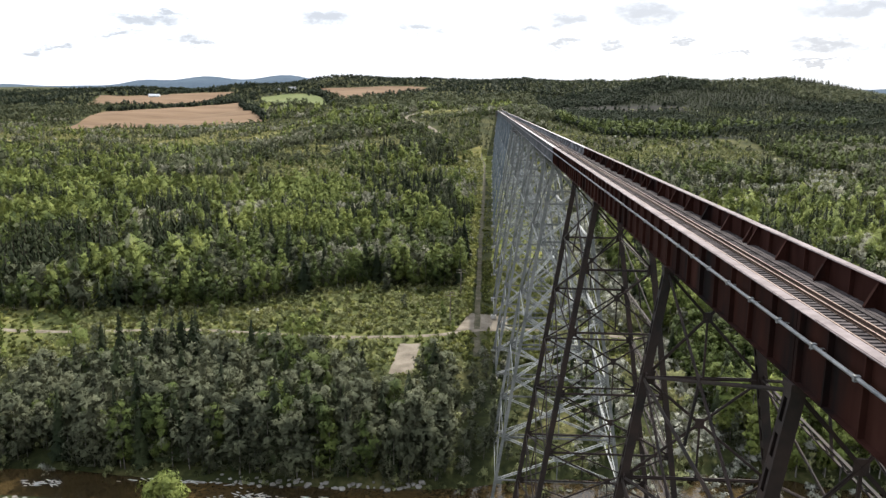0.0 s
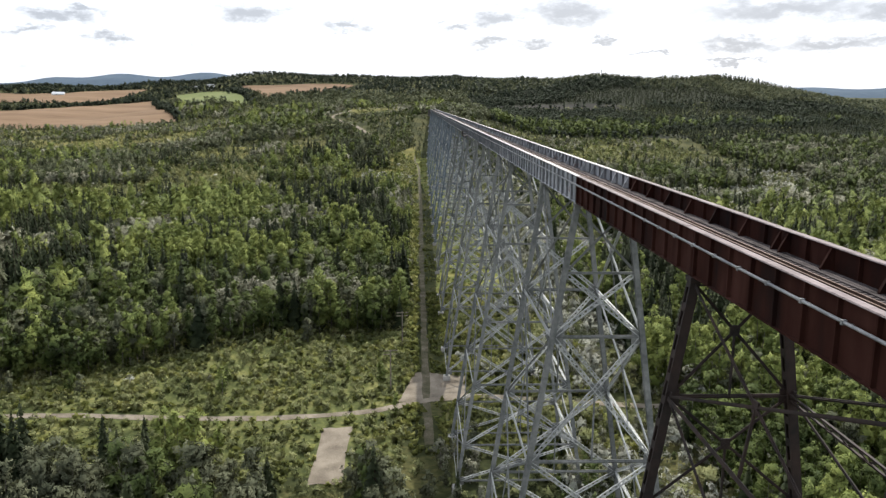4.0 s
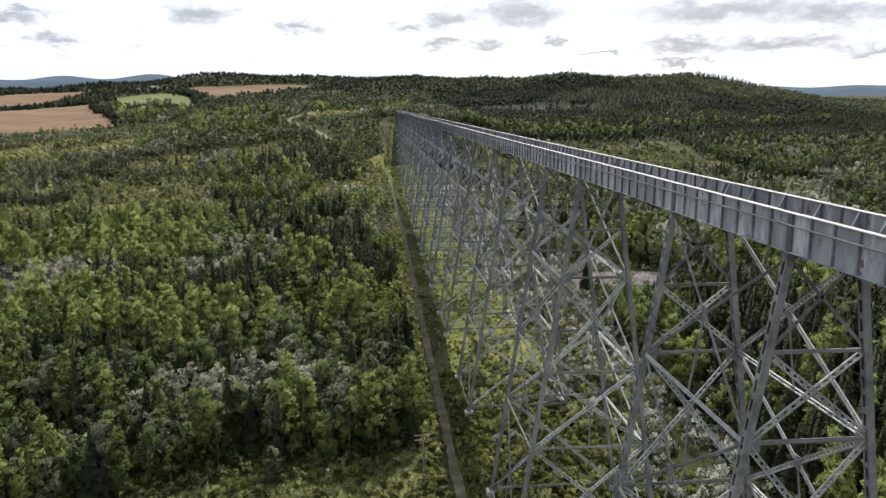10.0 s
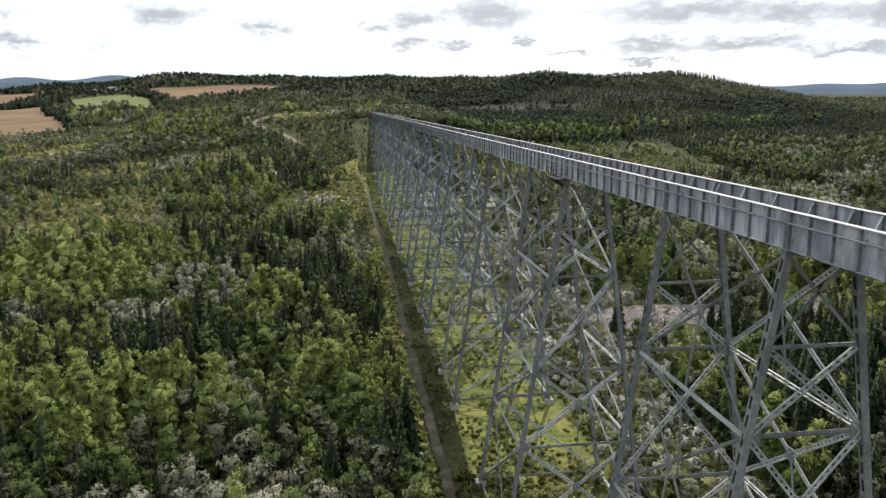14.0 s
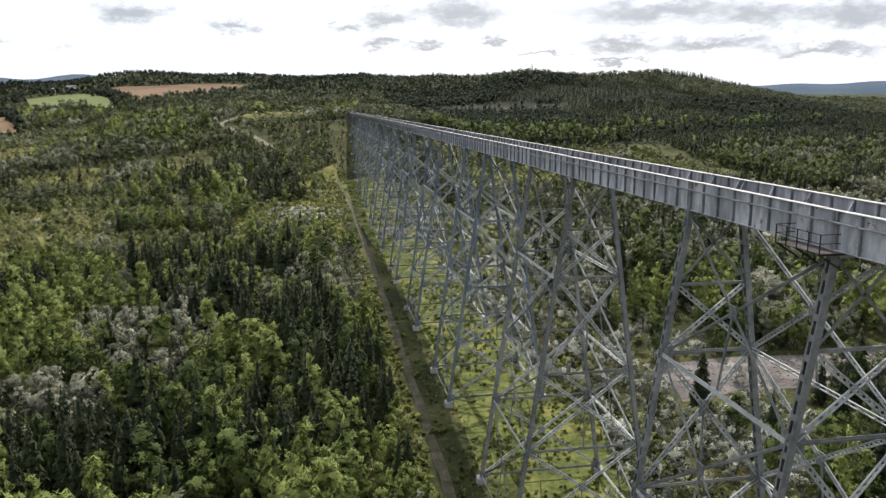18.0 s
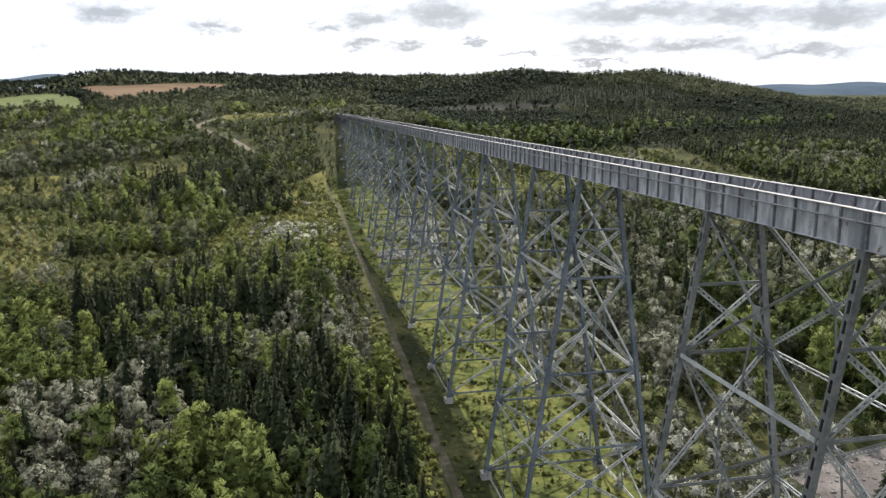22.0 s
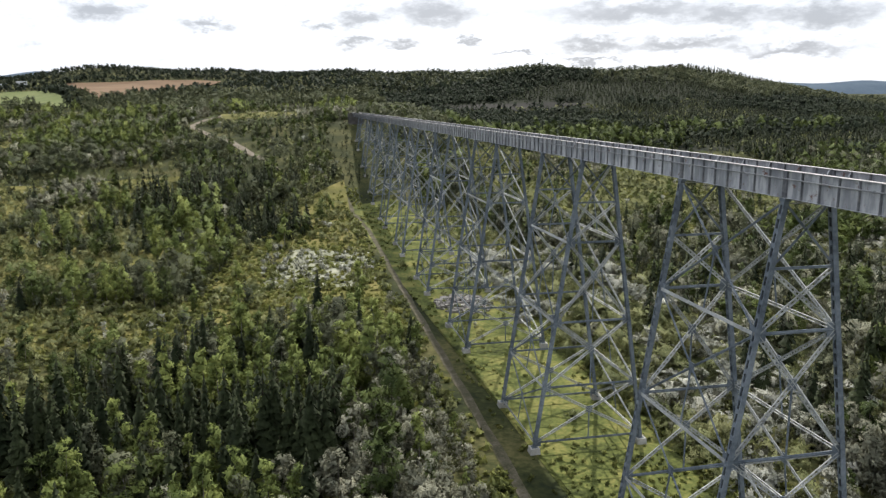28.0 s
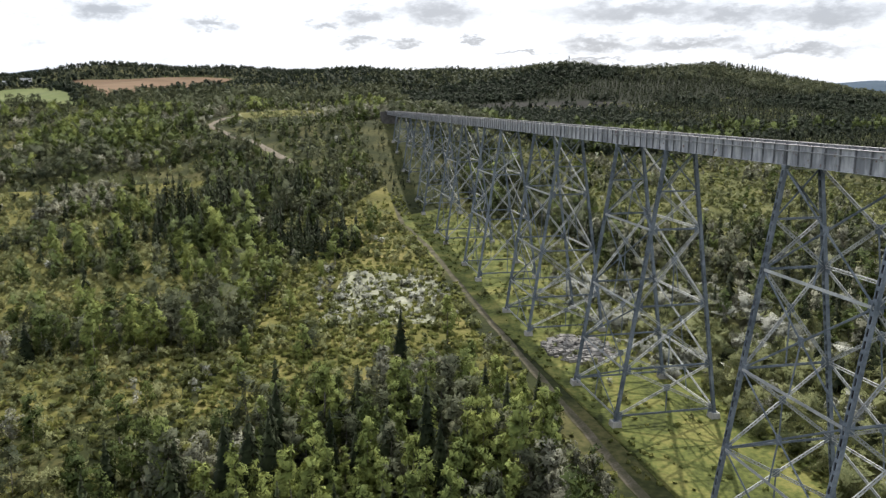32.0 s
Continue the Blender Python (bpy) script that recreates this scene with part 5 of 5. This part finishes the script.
for kind, (mat, shapes) in KINDS.items():
    pile = Pile()
    dark_bark = kind == "spruce"
    trunk = stem(0.97 if dark_bark else 0.8, 0.016 if dark_bark else 0.011, 5, 3 if dark_bark else 4, 0 if dark_bark else 1)
    thin = stem(0.9 if dark_bark else 0.7, 0.014 if dark_bark else 0.012, 6, 3, whole=True)
    crown_meshes = []
    for v, f, way in shapes[0]:
        q = Pile()
        q.raw(v, f, way)
        crown_meshes.append(q.mesh(kind + "_crown", mat))
    q = Pile()
    q.raw(*trunk)
    trunk_mesh = q.mesh(kind + "_trunk", M_BARK_DARK if dark_bark else M_BARK, True)
    for lod in (0, 1, 2, 3):
        rows = planted.get((kind, lod))
        if not rows:
            continue
        rows = np.vstack(rows)
        z = ground_z(rows[:, 0], rows[:, 1])
        turn = rng.uniform(0, 6.283, len(rows))
        fat = rng.uniform(0.85, 1.2, len(rows))
        which = rng.integers(0, 4, len(rows))
        alone = np.zeros(len(rows), bool)
        if lod == 0 and "shrub" not in kind and kind != "tuft":
            stretch = (rows[:, 0] > -72) & (rows[:, 0] < -18) & (rows[:, 1] > 8) & (rows[:, 1] < 330)
            pick = np.flatnonzero(stretch)
            alone[pick[::max(1, len(pick) // 62)][:62]] = True
        for i in np.flatnonzero(alone):
            name, label, cat = NAMES[kind]
            t = tagged(new(name), label, cat, "trees of the valley woods")
            t.matrix_basis = Matrix.Translation((rows[i, 0], rows[i, 1], z[i])) @ Matrix.Rotation(turn[i], 4, "Z") @ Matrix.Diagonal(
                (rows[i, 2] * fat[i], rows[i, 2] * fat[i], rows[i, 2], 1))
            part("trunk", trunk_mesh, t)
            part("crown", crown_meshes[which[i]], t)
        for w in range(4):
            s = (which == w) & ~alone
            if not s.any():
                continue
            stem_now = (*(trunk if lod == 0 else thin), None)
            for (v, f, way), target in ((shapes[lod][w], pile), (stem_now, dark_trunk_pile if dark_bark else trunk_pile)):
                if target is not pile and (lod >= 2 or "shrub" in kind or kind == "tuft"):
                    continue
                c, sn = np.cos(turn[s])[:, None], np.sin(turn[s])[:, None]
                h, g = rows[s, 2][:, None], fat[s][:, None]
                out = np.stack([(v[:, 0] * c - v[:, 1] * sn) * h * g + rows[s, 0][:, None],
                                (v[:, 0] * sn + v[:, 1] * c) * h * g + rows[s, 1][:, None], v[:, 2] * h + z[s][:, None]], 2)
                k = int(s.sum())
                if way is not None:
                    way = np.stack([way[:, 0] * c - way[:, 1] * sn, way[:, 0] * sn + way[:, 1] * c, way[:, 2] + 0 * c], 2).reshape(-1, 3)
                target.raw(out.reshape(-1, 3), (f[None] + (np.arange(k) * len(v))[:, None, None]).reshape(-1, f.shape[1]), way)
    name, label = STUFF[kind]
    ob = new(name, pile.mesh(name, mat))
    tagged(ob, label, "grass" if kind == "tuft" else "woods" if "shrub" not in kind else "shrubs", kind="stuff")
tagged(new("tree_trunks", trunk_pile.mesh("tree_trunks", M_BARK, True)), "thin pale trunks of the woods", "tree trunks", kind="stuff")
tagged(new("spruce_trunks", dark_trunk_pile.mesh("spruce_trunks", M_BARK_DARK, True)), "thin dark spruce trunks", "tree trunks", kind="stuff")


# ---- small things ----
M_WHITE = material("white_painted_boards", (0.62, 0.62, 0.60), (0.80, 0.80, 0.78), 0.7, 0.4, 4.0, 0.1)
M_ROOF = material("grey_sheet_roof", (0.16, 0.17, 0.18), (0.34, 0.35, 0.36), 0.5, 0.4, 4.0, 0.1)
M_ROOF_PALE = material("pale_sheet_roof", (0.45, 0.47, 0.50), (0.62, 0.64, 0.66), 0.45, 0.4, 4.0, 0.1)
M_GLASS_DARK = material("dark_window_glass", (0.02, 0.025, 0.03), (0.05, 0.055, 0.06), 0.15, 0.8, 4.0, 0.0)
M_POLE = material("weathered_pole_wood", (0.12, 0.10, 0.085), (0.30, 0.26, 0.22), 0.9, 0.8, 8.0, 0.2)
M_GALV = material("galvanised_steel", (0.30, 0.31, 0.32), (0.46, 0.47, 0.48), 0.5, 0.8, 5.0, 0.1)


def building(name, label, cat, x, y, turn, w, d, h, ridge, roof, windows):
    z = float(ground_z(np.array([x]), np.array([y]))[0])
    b = thing(name, label, cat)
    b.matrix_basis = pose(x, y, z, 0, 0, turn)
    p = Pile()
    p.box(-w / 2, -d / 2, -1.5, w / 2, d / 2, h)
    p.raw([(-w / 2, -d / 2, h), (-w / 2, d / 2, h), (-w / 2, 0, h + ridge), (w / 2, -d / 2, h), (w / 2, d / 2, h), (w / 2, 0, h + ridge)], [[0, 1, 2], [3, 5, 4]])
    part("wall", p.mesh("wall", M_WHITE), b)
    for s in (-1, 1):
        p = Pile()
        o = 0.5
        p.raw([(-w / 2 - o, s * (d / 2 + o), h - 0.3), (w / 2 + o, s * (d / 2 + o), h - 0.3), (w / 2 + o, 0, h + ridge + 0.1), (-w / 2 - o, 0, h + ridge + 0.1),
               (-w / 2 - o, s * (d / 2 + o), h - 0.1), (w / 2 + o, s * (d / 2 + o), h - 0.1), (w / 2 + o, 0, h + ridge + 0.3), (-w / 2 - o, 0, h + ridge + 0.3)], BOX_F)
        part("roof", p.mesh("roof", roof), b)
    for i in range(windows):
        q = -w / 2 + w * (i + 0.5) / windows
        win = part("window", None, b)
        p = Pile()
        p.box(q - 0.65, -d / 2 - 0.08, 1.0, q + 0.65, -d / 2 + 0.02, 2.5)
        part("frame", p.mesh("window_frame", M_WHITE), win)
        p = Pile()
        p.box(q - 0.5, -d / 2 - 0.10, 1.15, q + 0.5, -d / 2 - 0.07, 2.35)
        part("pane", p.mesh("window_pane", M_GLASS_DARK), win)
    return b


building("barn", "long white barn with a pale sheet roof", "barn", -677, 1385, 8, 21, 10, 3.6, 3.0, M_ROOF_PALE, 6)
building("farmhouse", "white farmhouse with a grey gable roof beside the green field", "house", -405, 1412, 20, 13, 9, 5.0, 4.2, M_ROOF, 3)
building("shed", "small white farm shed beside the farmhouse", "shed", -432, 1420, 0, 9, 7, 3.2, 2.2, M_ROOF, 2)


def pylon(x, y, h):
    h *= 0.62
    z = float(ground_z(np.array([x]), np.array([y]))[0])
    t = thing("radio_mast", "thin grey lattice mast on the wooded ridge", "mast", "masts on the ridge", at=(x, y, z))
    for sx, sy in ((-1, -1), (1, -1), (1, 1), (-1, 1)):
        p = Pile()
        p.bar((sx * 1.1, sy * 1.1, -1), (sx * 0.3, sy * 0.35, h), 0.2, 0.2, (0, 1, 0))
        part("leg", p.mesh("mast_leg", M_GALV), t)
    for i in range(8):
        a, b = h * i / 8, h * (i + 1) / 8
        r0, r1 = 1.1 - 0.8 * i / 8, 1.1 - 0.8 * (i + 1) / 8
        p = Pile()
        for s in (-1, 1):
            p.bar((-r0, s * r0, a), (r1, s * r1, b), 0.14, 0.14, (0, 1, 0))
            p.bar((s * r0, r0, a), (s * r1, -r1, b), 0.14, 0.14, (1, 0, 0))
        part("brace", p.mesh("mast_brace", M_GALV), t)
    for f in (0.8, 0.93):
        p = Pile()
        p.bar((-1.8, 0, h * f), (1.8, 0, h * f), 0.2, 0.2, (0, 1, 0))
        part("arm", p.mesh("mast_arm", M_GALV), t)


for x, y, h in ((285, 1190, 24), (360, 1215, 14), (222, 1205, 10)):
    pylon(x, y, h)


def utility_pole(x, y, h, turn):
    z = float(ground_z(np.array([x]), np.array([y]))[0])
    t = thing("utility_pole", "weathered wooden utility pole with two crossarms", "utility pole", "poles beside the track")
    t.matrix_basis = pose(x, y, z, 0, 0, turn)
    p = Pile()
    p.tube((0, 0, -1.0), (0, 0, h), 0.17, 0.11, 8)
    part("pole", p.mesh("pole", M_POLE, True), t)
    for k in (0.3, 1.1):
        p = Pile()
        p.box(-1.5, 0.11, h - k - 0.12, 1.5, 0.22, h - k)
        part("crossarm", p.mesh("crossarm", M_POLE), t)
    for q in (-1.3, -0.6, 0.6, 1.3):
        p = Pile()
        p.tube((q, 0.16, h - 0.30), (q, 0.16, h - 0.08), 0.05, 0.03, 6)
        part("insulator", p.mesh("insulator", M_GLASS_DARK, True), t)


utility_pole(-22.5, 89.0, 9.5, 8)
utility_pole(-20.5, 118.0, 9.0, 4)

# refuge platform on brackets at the third grey tower
yp = 3 * PITCH
stage = thing("refuge_platform", "small railed refuge platform on brackets under the girder", "platform", at=(-HALF, yp + 1.2, -DEEP))
p = Pile()
for i in range(7):
    p.box(-1.55 + i * 0.22, -2.2, -0.05, -1.36 + i * 0.22, 2.2, 0.0)
part("floor", p.mesh("platform_floor", M_TIE), stage)
for q in (-2.1, 0.0, 2.1):
    p = Pile()
    p.bar((-1.55, q, -0.1), (0.25, q, -0.1), 0.1, 0.12)
    p.bar((-1.45, q, -0.12), (0.1, q, -1.1), 0.08, 0.1)
    part("bracket", p.mesh("platform_bracket", M_RUST_DARK), stage)
for q in (-2.2, -1.1, 0.0, 1.1, 2.2):
    p = Pile()
    p.bar((-1.55, q, -0.1), (-1.55, q, 1.15), 0.06, 0.06, (0, 1, 0))
    part("post", p.mesh("platform_post", M_RUST_DARK), stage)
for zz in (0.6, 1.15):
    p = Pile()
    p.bar((-1.55, -2.2, zz), (-1.55, 2.2, zz), 0.05, 0.05)
    for e in (-2.2, 2.2):
        p.bar((-1.55, e, zz), (-0.2, e, zz), 0.05, 0.05)
    part("rail", p.mesh("platform_rail", M_RUST_DARK), stage)


def rock(size, seed):
    rs = np.random.default_rng(seed)
    bm = bmesh.new()
    bmesh.ops.create_icosphere(bm, subdivisions=1, radius=size)
    for v in bm.verts:
        v.co *= rs.uniform(0.7, 1.2)
        v.co.z *= 0.6
    me = bpy.data.meshes.new("rock")
    bm.to_mesh(me)
    bm.free()
    me.materials.append(M_STONE)
    return me


ROCKS = [rock(0.5, i) for i in range(6)]
rs = np.random.default_rng(12)
for i in range(150):
    x = -112 + 100 * i / 150 + rs.normal(0, 0.6)
    ys = np.linspace(-6, 12, 60)
    zs = ground_z(np.full(60, x), ys)
    y = float(ys[np.argmax(zs > -60.6)]) + rs.normal(0, 0.5)
    s = rs.uniform(0.5, 1.5)
    ob = new("boulder", ROCKS[i % 6])
    tagged(ob, "pale rounded boulder at the water's edge", "boulder", "boulders along the river bank")
    ob.matrix_basis = Matrix.Translation((x, y, max(-60.65, float(ground_z(np.array([x]), np.array([y]))[0])) + 0.1)) @ pose(0, 0, 0, 0, 0, rs.uniform(0, 360)) @ Matrix.Diagonal((s, s, s, 1))

# heap of pale rock under the bridge
pile = Pile()
for i in range(420):
    a, r = rs.uniform(0, 6.28), rs.uniform(0, 1) ** 0.6
    x, y = -1.0 + math.cos(a) * r * 7.5, 418 + math.sin(a) * r * 9
    s = rs.uniform(0.25, 0.8)
    z = float(ground_z(np.array([x]), np.array([y]))[0]) + (1 - r) * 1.4
    v = np.array([(sx, sy, sz) for sz in (-1, 1) for sx, sy in ((-1, -1), (1, -1), (1, 1), (-1, 1))], float) * s * rs.uniform(0.5, 1.0, (8, 3)) + (x, y, z)
    pile.raw(v, BOX_F)
tagged(new("rock_heap", pile.mesh("rock_heap", M_STONE)), "flat heap of pale broken rock on the grass", "rocks", kind="stuff")

# scattered stones of the gravel bar
pile = Pile()
for i in range(700):
    u, v_ = rs.uniform(0, 1), rs.uniform(0, 1)
    x, y = 37 + 80 * u, 233 + 7 * u + 18 * v_
    s = rs.uniform(0.08, 0.26)
    z = float(ground_z(np.array([x]), np.array([y]))[0]) + 0.12
    pile.raw(np.array([(sx, sy, sz) for sz in (-1, 1) for sx, sy in ((-1, -1), (1, -1), (1, 1), (-1, 1))], float) * s * rs.uniform(0.5, 1.0, (8, 3)) + (x, y, z), BOX_F)
tagged(new("bar_stones", pile.mesh("bar_stones", M_STONE)), "grey stones scattered over the gravel bar", "stones", kind="stuff")

# a bright leafy tree on the near river bank
big = broadleaf(900, 0.075, 90, 0.42, 0.02, 18)
q = Pile()
q.raw(*big)
t = tagged(new("aspen_tree"), "bright yellow-green leafy tree at the river bank", "tree", "trees of the valley woods")
t.matrix_basis = Matrix.Translation((-63.0, -12.0, -60.4)) @ Matrix.Diagonal((9.0, 9.0, 9.0, 1))
part("crown", q.mesh("bank_tree_crown", M_ASPEN), t)
q = Pile()
q.raw(*stem(0.8, 0.02, 5, 6, 3))
part("trunk", q.mesh("bank_tree_trunk", M_BARK, True), t)

# white water over the shallows
M_FOAM = material("river_foam", (0.30, 0.29, 0.27), (0.72, 0.71, 0.68), 0.6, 0.8, 6.0, 0.3)
pile = Pile()
for cx, cy, wide, deep, count in ((-64, 3.5, 9, 1.6, 90), (-91, 0.5, 4, 1.0, 34), (-52, -1.5, 8, 1.4, 50)):
    for i in range(count):
        x, y = rs.normal(cx, wide * 0.55), rs.normal(cy, deep * 0.6) - 0.06 * (rs.normal())
        length, half = rs.uniform(0.3, 1.1), rs.uniform(0.05, 0.16)
        a = rs.normal(-0.15, 0.35)
        ring = [(math.cos(q) * length * rs.uniform(0.7, 1.1), math.sin(q) * half * rs.uniform(0.7, 1.1)) for q in np.arange(6) * math.pi / 3]
        pile.raw([(x + u * math.cos(a) - v * math.sin(a), y + u * math.sin(a) + v * math.cos(a), z) for z in (-60.62, -60.55) for u, v in ring],
                 [[q, (q + 1) % 6, 6 + (q + 1) % 6, 6 + q] for q in range(6)] + [[6, 7, 8, 9], [6, 9, 10, 11]])
tagged(new("river_foam", pile.mesh("river_foam", M_FOAM)), "white foam of riffles on the brown river", "foam", kind="stuff")
